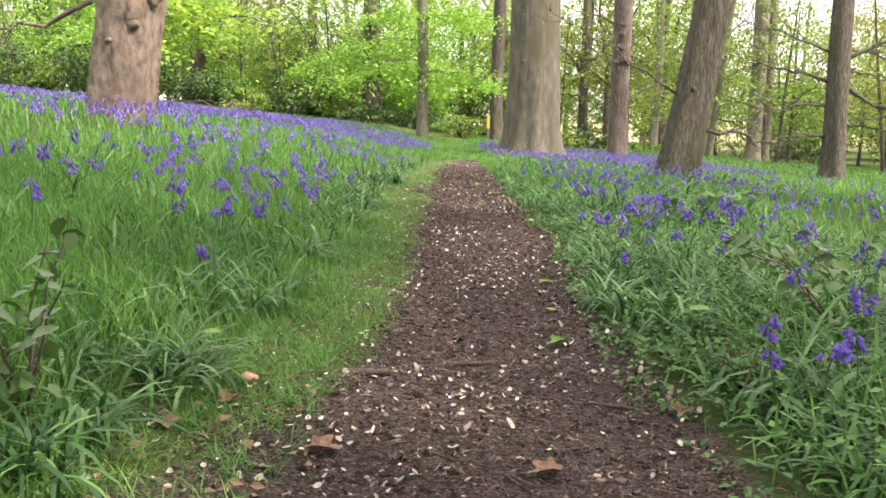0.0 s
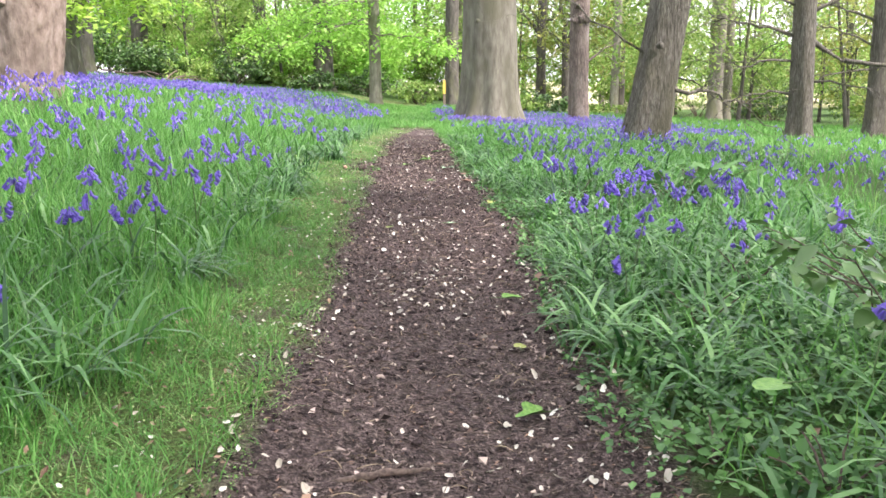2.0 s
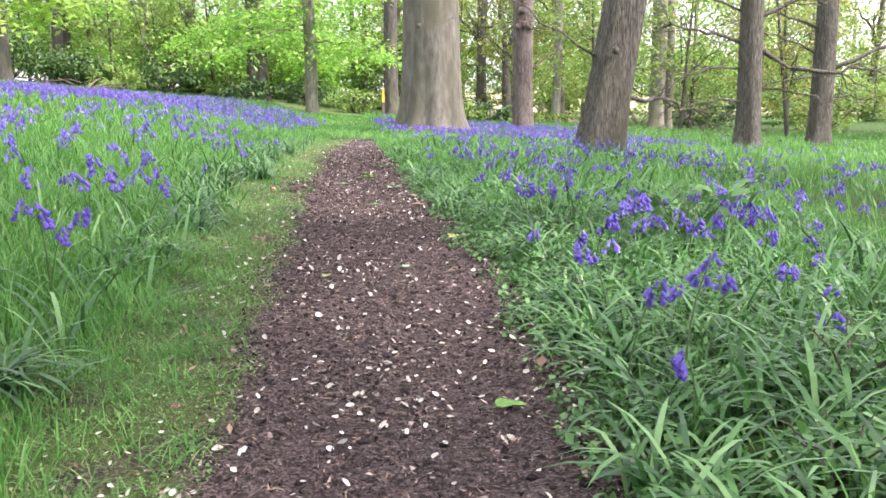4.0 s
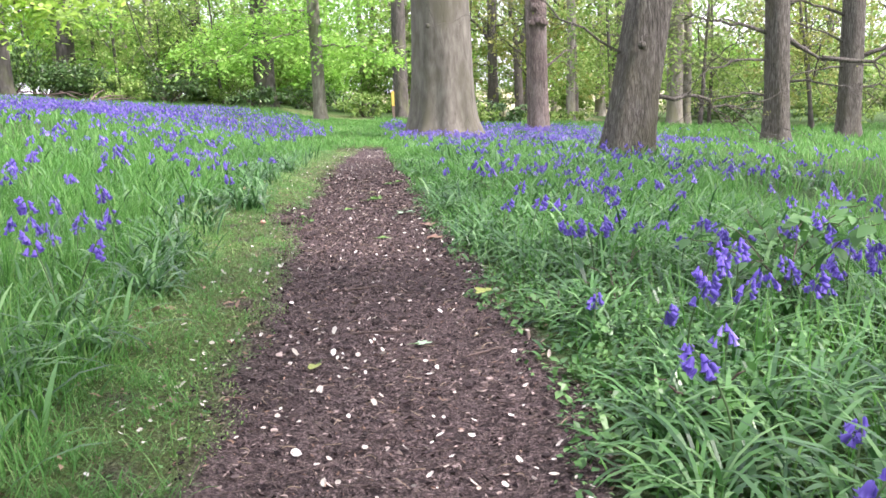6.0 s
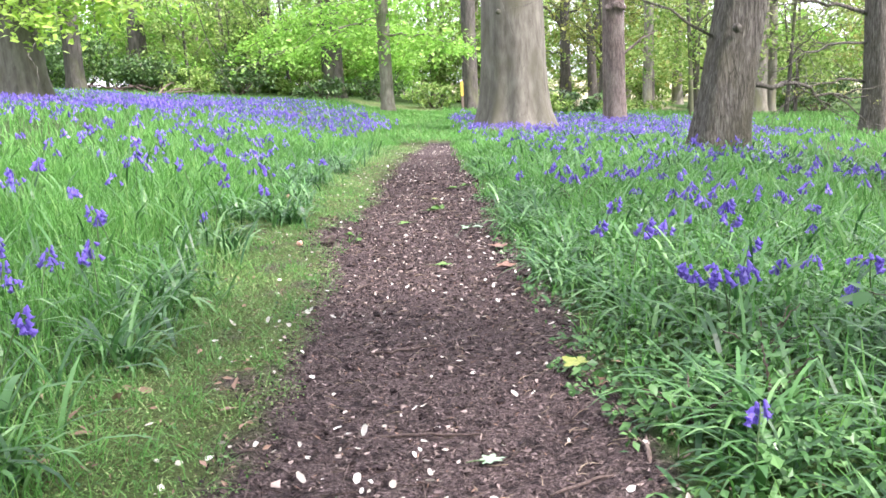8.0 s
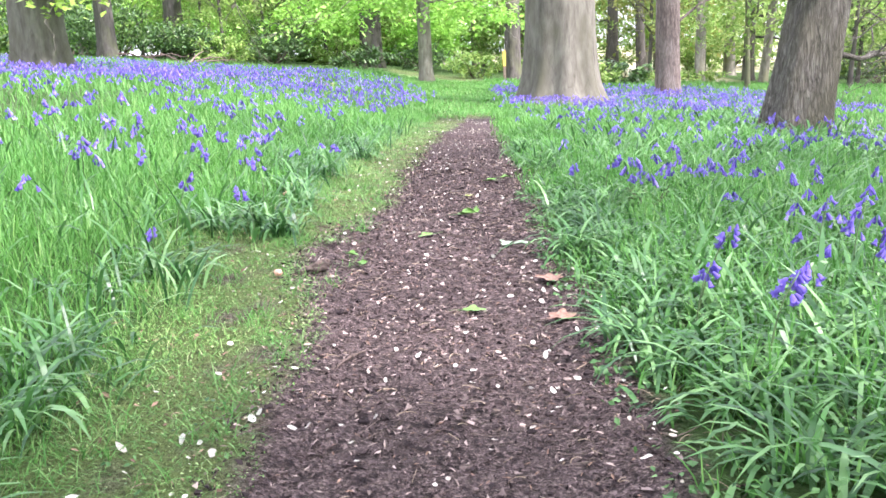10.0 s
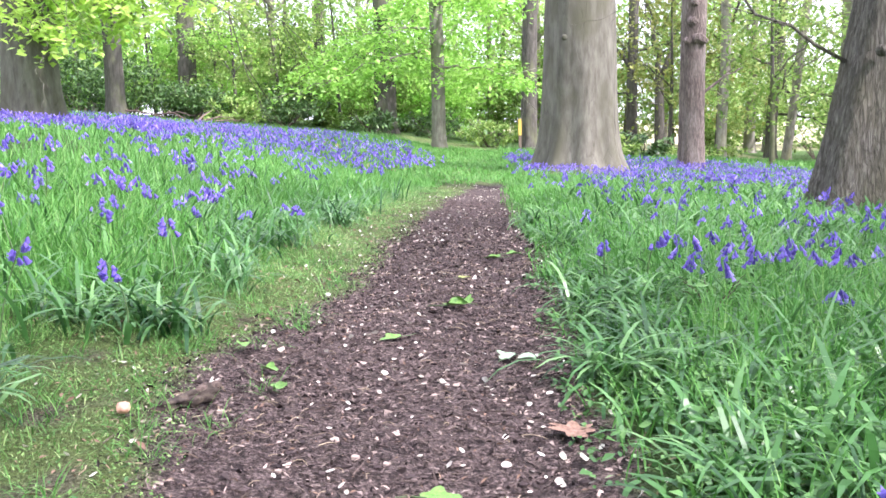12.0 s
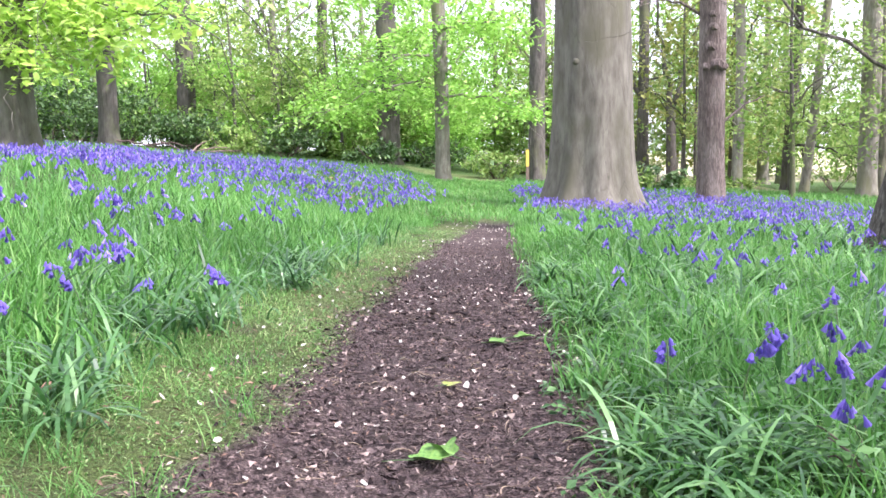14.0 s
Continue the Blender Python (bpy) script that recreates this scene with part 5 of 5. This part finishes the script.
def fallen_leaves():
    lime, pale, yellow, brown = "fresh lime-green lobed leaf fallen on the earth path", "pale upturned leaf lying on the earth path", "yellowing lobed leaf at the edge of the path", "dry brown oak leaf lying on the ground"
    lobed_leaf("maple_leaf", 0.33, 12.94, 0.16, 5, LIME, lime, 20, 0.02, 0.5)
    lobed_leaf("maple_leaf", 0.39, 12.99, 0.12, 5, LIME, lime, 130, 0.03, 0.8)
    lobed_leaf("upturned_leaf", 0.58, 12.03, 0.13, 5, PALE_LEAF, pale, 70, 0.015, 0.4)
    lobed_leaf("upturned_leaf", 0.66, 11.97, 0.10, 0, PALE_LEAF, pale, 160, 0.02, 0.5)
    lobed_leaf("maple_leaf", 0.38, 10.74, 0.12, 5, LIME, lime, 10)
    lobed_leaf("maple_leaf", 0.12, 12.25, 0.12, 5, LIME, lime, 210)
    lobed_leaf("maple_leaf", -0.19, 11.5, 0.09, 3, LIME, lime, 110, 0.02, 0.6)
    lobed_leaf("maple_leaf", -0.27, 11.7, 0.09, 3, LIME, lime, 320, 0.02, 0.6)
    lobed_leaf("maple_leaf", -0.4, 11.87, 0.09, 3, LIME, lime, 80, 0.03, 0.7)
    lobed_leaf("maple_leaf", 0.54, 14.7, 0.15, 5, LIME, lime, 190, 0.015, 0.4)
    lobed_leaf("maple_leaf", 0.66, 14.76, 0.13, 5, LIME, lime, 30, 0.015, 0.4)
    lobed_leaf("maple_leaf", 0.85, 8.6, 0.15, 5, YELLOW_LEAF, yellow, 60, 0.03, 0.3)
    lobed_leaf("upturned_leaf", 0.49, 7.91, 0.09, 7, PALE_LEAF, pale, 20)
    lobed_leaf("maple_leaf", 0.05, 7.6, 0.08, 3, YELLOW_LEAF, yellow, 250)
    lobed_leaf("maple_leaf", 0.67, 5.57, 0.12, 3, LIME, lime, 15, 0.015, 0.4)
    lobed_leaf("maple_leaf", 0.60, 4.12, 0.12, 5, LIME, lime, 200, 0.012, 0.6)
    lobed_leaf("maple_leaf", 0.63, 4.8, 0.08, 3, YELLOW_LEAF, yellow, 100, 0.012, 0.3)
    lobed_leaf("maple_leaf", 0.35, 13.9, 0.10, 3, YELLOW_LEAF, yellow, 45)
    lobed_leaf("oak_leaf", -0.29, 2.61, 0.13, 7, BROWN_LEAF, brown, 10, 0.015, 0.6)
    lobed_leaf("oak_leaf", 0.40, 2.58, 0.13, 7, BROWN_LEAF, brown, 190, 0.015, 0.6)
    lobed_leaf("oak_leaf", -0.62, 2.88, 0.12, 7, BROWN_LEAF, brown, 80, 0.015, 0.6)
    lobed_leaf("oak_leaf", -0.75, 2.62, 0.11, 7, BROWN_LEAF, brown, 300, 0.015, 0.6)
    lobed_leaf("oak_leaf", 0.74, 10.55, 0.16, 7, BROWN_LEAF, brown, 25, 0.015, 0.4)
    lobed_leaf("oak_leaf", 0.76, 11.15, 0.17, 7, BROWN_LEAF, brown, 140, 0.015, 0.35)
    lobed_leaf("oak_leaf", 0.92, 3.1, 0.12, 7, BROWN_LEAF, brown, 240, 0.02, 0.7)
    lobed_leaf("round_leaf", -0.84, 3.44, 0.12, 0, LIME, "rounded pale green leaf lying on the grass", 15, 0.09, 0.2)
    lobed_leaf("round_leaf", 1.07, 3.46, 0.13, 0, LIME, "rounded light green leaf resting on bluebell leaves", 200, 0.30, 0.15)


fallen_leaves()


def wood_bits():
    # weathered chunk of wood
    t = thing("rotten_log", (-0.40, 11.23, float(lie(-0.4, 11.23)) + 0.016), "short weathered chunk of rotten wood beside the path", "log", turn=50)
    p = crooked((-0.17, 0, 0), (0.14, 0, 0.012), 9, 0, 0.03, 3)
    v, tr = tube(p, [0.005, 0.012, 0.017, 0.024, 0.020, 0.030, 0.024, 0.027, 0.008], 14)
    v = v + np.random.default_rng(3).normal(0, 0.0055, v.shape)
    part("heartwood", (v, tr), ROTTEN, t, smooth=True)
    t.scale = (0.78, 0.78, 0.85)
    part("bark_flap", tube(crooked((0.04, 0.01, 0.025), (0.16, 0.0, 0.035), 6, 0, 0.05, 5), [0.010, 0.017, 0.022, 0.016, 0.021, 0.006], 9), TWIG, t, "dark peeling bark end")
    for k, (x, y, a, L, r, m, label) in enumerate(((0.14, 3.68, 14, 0.22, 0.013, TWIG, "dark exposed root crossing the earth path"), (-0.24, 3.36, 8, 0.2, 0.02, TWIG, "dark broken stick half sunk in the soil"),
                                                   (0.93, 3.35, 70, 0.16, 0.013, PALE_WOOD, "stubby brown stick at the path edge"), (0.72, 3.2, -25, 0.22, 0.008, TWIG, "thin fallen twig on the path"), (0.30, 8.1, -4, 0.32, 0.006, TWIG, "thin fallen twig on the path"), (0.78, 7.75, 28, 0.26, 0.006, TWIG, "thin fallen twig on the path"),
                                                   (0.95, 7.9, 80, 0.16, 0.008, PALE_WOOD, "short pale stick at the path edge"), (-0.05, 10.05, 65, 0.2, 0.007, TWIG, "thin fallen twig on the path"), (0.42, 12.6, -60, 0.28, 0.004, TWIG, "thin fallen twig on the path"), (-0.3, 11.6, -50, 0.3, 0.005, TWIG, "thin fallen twig on the path"), (0.2, 9.0, 15, 0.3, 0.006, TWIG, "thin fallen twig on the path"))):
        t = thing("stick", (x, y, float(lie(x, y)) + r * 0.6), label, "stick", "sticks on the path", a)
        part("wood", tube(crooked((-L * 0.62, 0, -r * 0.4), (L * 0.62, 0, -r * 0.3), 14, 0.02, 0.035, 40 + k), r * np.array([0.35, 0.7, 0.95, 0.8, 1.0, 0.86, 0.8, 0.95, 0.7, 0.75, 0.6, 0.66, 0.45, 0.25]) * np.random.default_rng(k).uniform(0.85, 1.1, 14), 8), m, t, smooth=True)
        part("side_twig", tube(crooked((L * 0.1, 0, 0), (L * 0.3, L * 0.16, 0.01), 4, 0, 0.08, 60 + k), np.linspace(r * 0.45, r * 0.2, 4), 5), m, t)
    for k, (x, y) in enumerate(((-0.61, 3.09), (-0.93, 13.2), (-0.52, 11.06))):
        t = thing("bud_husk", (x, y, float(lie(x, y)) + 0.02), "curled pinkish-brown bud husk lying in the turf", "husk", "bud husks", 50 * k)
        part("husk", blob((0, 0, 0.012), (0.024, 0.02, 0.016), 70 + k), PINK_BUD, t, smooth=True)
        part("tip", blob((0.022, 0.006, 0.008), (0.014, 0.011, 0.01), 75 + k), PINK_BUD, t, smooth=True)
    t = thing("brushwood_pile", (-11.8, 46.5, float(lie(-11.8, 46.5))), "loose pile of fallen brown branches under the trees", "branches")
    g = np.random.default_rng(8)
    for k in range(9):
        a, L = g.uniform(-1.2, 1.2), g.uniform(0.8, 2.4)
        c = np.array([g.normal(0, 0.9), g.normal(0, 0.6), g.uniform(0.05, 0.5)])
        d = np.array([math.cos(a) * L / 2, math.sin(a) * L / 2, g.normal(0, 0.25)])
        part("branch", tube(crooked(c - d, c + d, 8, 0.03, 0.06, 90 + k), np.linspace(0.05, 0.015, 8), 6), PALE_WOOD if k % 2 else TWIG, t)


wood_bits()

# ---- bluebells beside the path ----


def bell_mesh():
    """One hanging bell: narrow neck, straight body, six tips rolled back. Its neck is at the origin."""
    sides, rows = 12, []
    th = np.linspace(0, 2 * np.pi, sides, endpoint=False)
    lobe = 0.5 + 0.5 * np.cos(6 * th)
    for z, r, flare, drop in ((0, 0.0025, 0, 0), (-0.006, 0.0075, 0, 0), (-0.020, 0.0095, 0.05, 0), (-0.030, 0.0125, 0.25, -0.002), (-0.033, 0.0185, 0.45, 0.004)):
        rr = r * (1 - flare + flare * 1.35 * lobe)
        rows.append(np.stack([rr * np.cos(th), rr * np.sin(th), z + drop * lobe - 0.003 * flare * lobe], 1))
    t = ring_tris(len(rows), sides, False)
    return mesh_of("bell", np.concatenate(rows) * 0.94, t, BELL, True)


def bluebells():
    bell = bell_mesh()
    stems, heads = [], []
    for k in range(6):
        g = np.random.default_rng(400 + k)
        h = (0.26, 0.30, 0.33, 0.36, 0.40, 0.44)[k]
        z = np.linspace(0, 1, 9)
        bow = 0.22 * h * z ** 2.4
        p = np.stack([bow + 0.01 * np.sin(4 * z + k), 0.008 * np.sin(5 * z + k), h * (z - 0.10 * np.clip(z - 0.75, 0, 1))], 1)
        stems.append(mesh_of("stem", *tube(p, np.linspace(0.0045, 0.002, 9), 6), STEM, True))
        n = 9 + k % 4
        spots = []
        for j in range(n):
            f = 1 - 0.24 * j / n
            i = f * 8
            a = int(min(7, i))
            at = p[a] + (p[a + 1] - p[a]) * (i - a)
            az = g.normal(0, 1.1) + (j % 2) * 0.9
            reach = 0.012 + 0.020 * j / n
            spots.append((at + np.array([math.cos(az) * reach, math.sin(az) * reach, 0.004]), az, g.uniform(18, 55) - (30 if j < 2 else 0), g.uniform(0.8, 1.1) * (0.72 if j < 2 else 1.0)))
        heads.append(spots)
    straps = []
    for k in range(3):
        t = np.linspace(0, 1, 6)
        w = 0.016 * (1 - t ** 2) ** 0.4 * (0.6 + 0.4 * np.minimum(1, 3 * t))
        L = 0.3 + 0.04 * k
        x, z = L * (0.25 * t + 0.45 * t ** 2), L * (0.9 * t - 0.55 * t ** 2)
        v = np.concatenate([np.stack([x, -w, z + 0.15 * w], 1), np.stack([x, 0 * w, z], 1), np.stack([x, w, z + 0.15 * w], 1)])
        tr = []
        for i in range(5):
            for c in (0, 6):
                tr += [(c + i, c + i + 1, c + i + 7), (c + i, c + i + 7, c + i + 6)]
        straps.append(mesh_of("leaf", v, np.array(tr), STRAP, True))
    g = np.random.default_rng(12)
    spots = [(-2.6, 6.0, 5), (-2.45, 6.15, 4), (-2.5, 5.7, 5), (-1.9, 6.5, 5), (-2.0, 6.7, 4), (-1.6, 6.6, 3), (-1.1, 7.0, 3), (-1.35, 5.6, 2), (-2.2, 7.3, 5), (-1.7, 7.6, 4), (-2.9, 6.8, 5), (-1.01, 5.73, 4), (-1.08, 5.6, 2), (1.15, 5.22, 1), (1.24, 6.44, 3), (1.70, 7.79, 1), (1.17, 7.6, 0), (-1.11, 11.1, 0), (-1.45, 10.2, 1), (-0.82, 11.8, 3), (-1.17, 11.6, 5), (1.24, 10.3, 4), (1.14, 13.4, 0), (1.31, 13.2, 2), (1.36, 3.0, 2), (1.25, 3.15, 1), (1.5, 3.1, 3), (1.45, 7.3, 3), (1.3, 7.2, 1), (1.55, 7.25, 4), (1.38, 8.9, 2)]
    while len(spots) < 190:
        x, y = (g.uniform(0.9, 2.9), g.uniform(2.4, 14.5)) if g.random() < 0.56 else (g.uniform(-3.0, -0.75), g.uniform(3.2, 15))
        e = float(path_edge(np.array(x), np.array(y))[0])
        dense = 0.5 + 0.9 * float(smooth_noise(1.2 * x, 1.0 * y, 21 if x > 0 else 17))
        if e > (0.22 if x > 0 else 0.55) and g.random() < min(1, (e - 0.1) / 0.8) * dense * (0.45 if x > 0 and y > 11 else 1.0):
            spots.append((x, y, int(g.integers(0, 6))))
    for x, y, k in spots:
        t = thing("bluebell", (x, y, float(lie(x, y)) - 0.01), "nodding violet-blue bluebell in flower on the grassy bank", "flower", "bluebells beside the path", g.uniform(0, 360))
        t.matrix_basis = t.matrix_basis @ pose(0, 0, 0, g.normal(0, 5), g.normal(0, 5), 0) @ Matrix.Scale(g.uniform(0.85, 1.12), 4)
        part("stem", stems[k], STEM, t)
        for at, az, tip, size in heads[k]:
            b = part("bell", bell, BELL, t)
            b.matrix_basis = Matrix.Translation(at) @ pose(0, 0, 0, 0, 0, math.degrees(az)) @ pose(0, 0, 0, 0, -tip, 0) @ Matrix.Scale(size, 4)
        for j in range(2):
            b = part("leaf", straps[(k + j) % 3], STRAP, t)
            b.matrix_basis = pose(0, 0, 0, 0, 0, g.uniform(0, 360))


bluebells()


def leaf_shape(material):
    """A pointed, toothed leaf folded along its midrib, one long, its foot at the origin."""
    t = np.linspace(0, 1, 7)
    w = 0.34 * np.sin(np.pi * t ** 0.75) * (1 + 0.10 * np.cos(7 * np.pi * t))
    mid = np.stack([t, 0 * t, -0.12 * t ** 2], 1)
    v = np.concatenate([mid, mid + np.stack([0 * t, w, 0.22 * w], 1), mid + np.stack([0 * t, -w, 0.22 * w], 1)])
    tr = []
    for k in range(6):
        tr += [(k, k + 1, k + 8), (k, k + 8, k + 7), (k, k + 14, k + 15), (k, k + 15, k + 1)]
    return mesh_of("leaf", v, np.array(tr), material, True)


def leafy_plant(name, x, y, h, canes, leaves, size, leaf, label, seed, reach):
    t = thing(name, (x, y, float(lie(x, y))), label, "plant", "")
    g = np.random.default_rng(seed)
    shape = leaf_shape(leaf)
    for k in range(canes):
        a = g.uniform(0, 6.28)
        p = crooked((0, 0, 0), (reach * math.cos(a), reach * math.sin(a), h * g.uniform(0.6, 1.0)), 9, 0.12, 0.05, seed + k)
        cane = part("cane", tube(p, np.linspace(0.005, 0.002, 9), 5), TWIG, t)
        for j in range(leaves // canes):
            at = p[g.integers(2, 9)] + g.normal(0, 0.02, 3)
            b = part("leaf", shape, leaf, cane)
            b.matrix_basis = Matrix.Translation(at) @ pose(0, 0, 0, g.normal(0, 20), g.normal(15, 25), g.uniform(0, 360)) @ Matrix.Scale(size * g.uniform(0.6, 1.2), 4)


leafy_plant("bramble", 1.95, 4.3, 0.55, 7, 84, 0.085, HOLLY_LEAF, "bramble with thin dark canes among the bluebells", 500, 0.55)
leafy_plant("bramble", 2.4, 5.2, 0.5, 6, 72, 0.085, HOLLY_LEAF, "bramble with thin dark canes among the bluebells", 510, 0.5)
leafy_plant("nettle", -1.1, 2.5, 0.62, 7, 110, 0.075, HOLLY_LEAF, "dark leafy nettle clump at the edge of the grass", 520, 0.28)
leafy_plant("bramble", 2.3, 8.3, 0.45, 6, 90, 0.1, HERB, "bramble with broad green leaves among the bluebells", 530, 0.5)
leafy_plant("bramble", 2.7, 9.2, 0.42, 6, 80, 0.1, HERB, "bramble with broad green leaves among the bluebells", 540, 0.5)
for row, (hx, hy, h) in enumerate(((1.52, 8.55, 0.24), (1.12, 8.05, 0.16), (1.40, 8.15, 0.20), (1.78, 5.5, 0.26), (1.38, 4.9, 0.18), (1.10, 4.6, 0.12), (1.28, 6.8, 0.18), (1.52, 12.7, 0.22), (1.02, 3.7, 0.13), (1.2, 3.4, 0.16))):
    leafy_plant("broad_leaved_herb", hx, hy, h, 6, 60, 0.042, HERB, "low clump of broad pointed green leaves beside the path", 560 + 20 * row, 0.15)
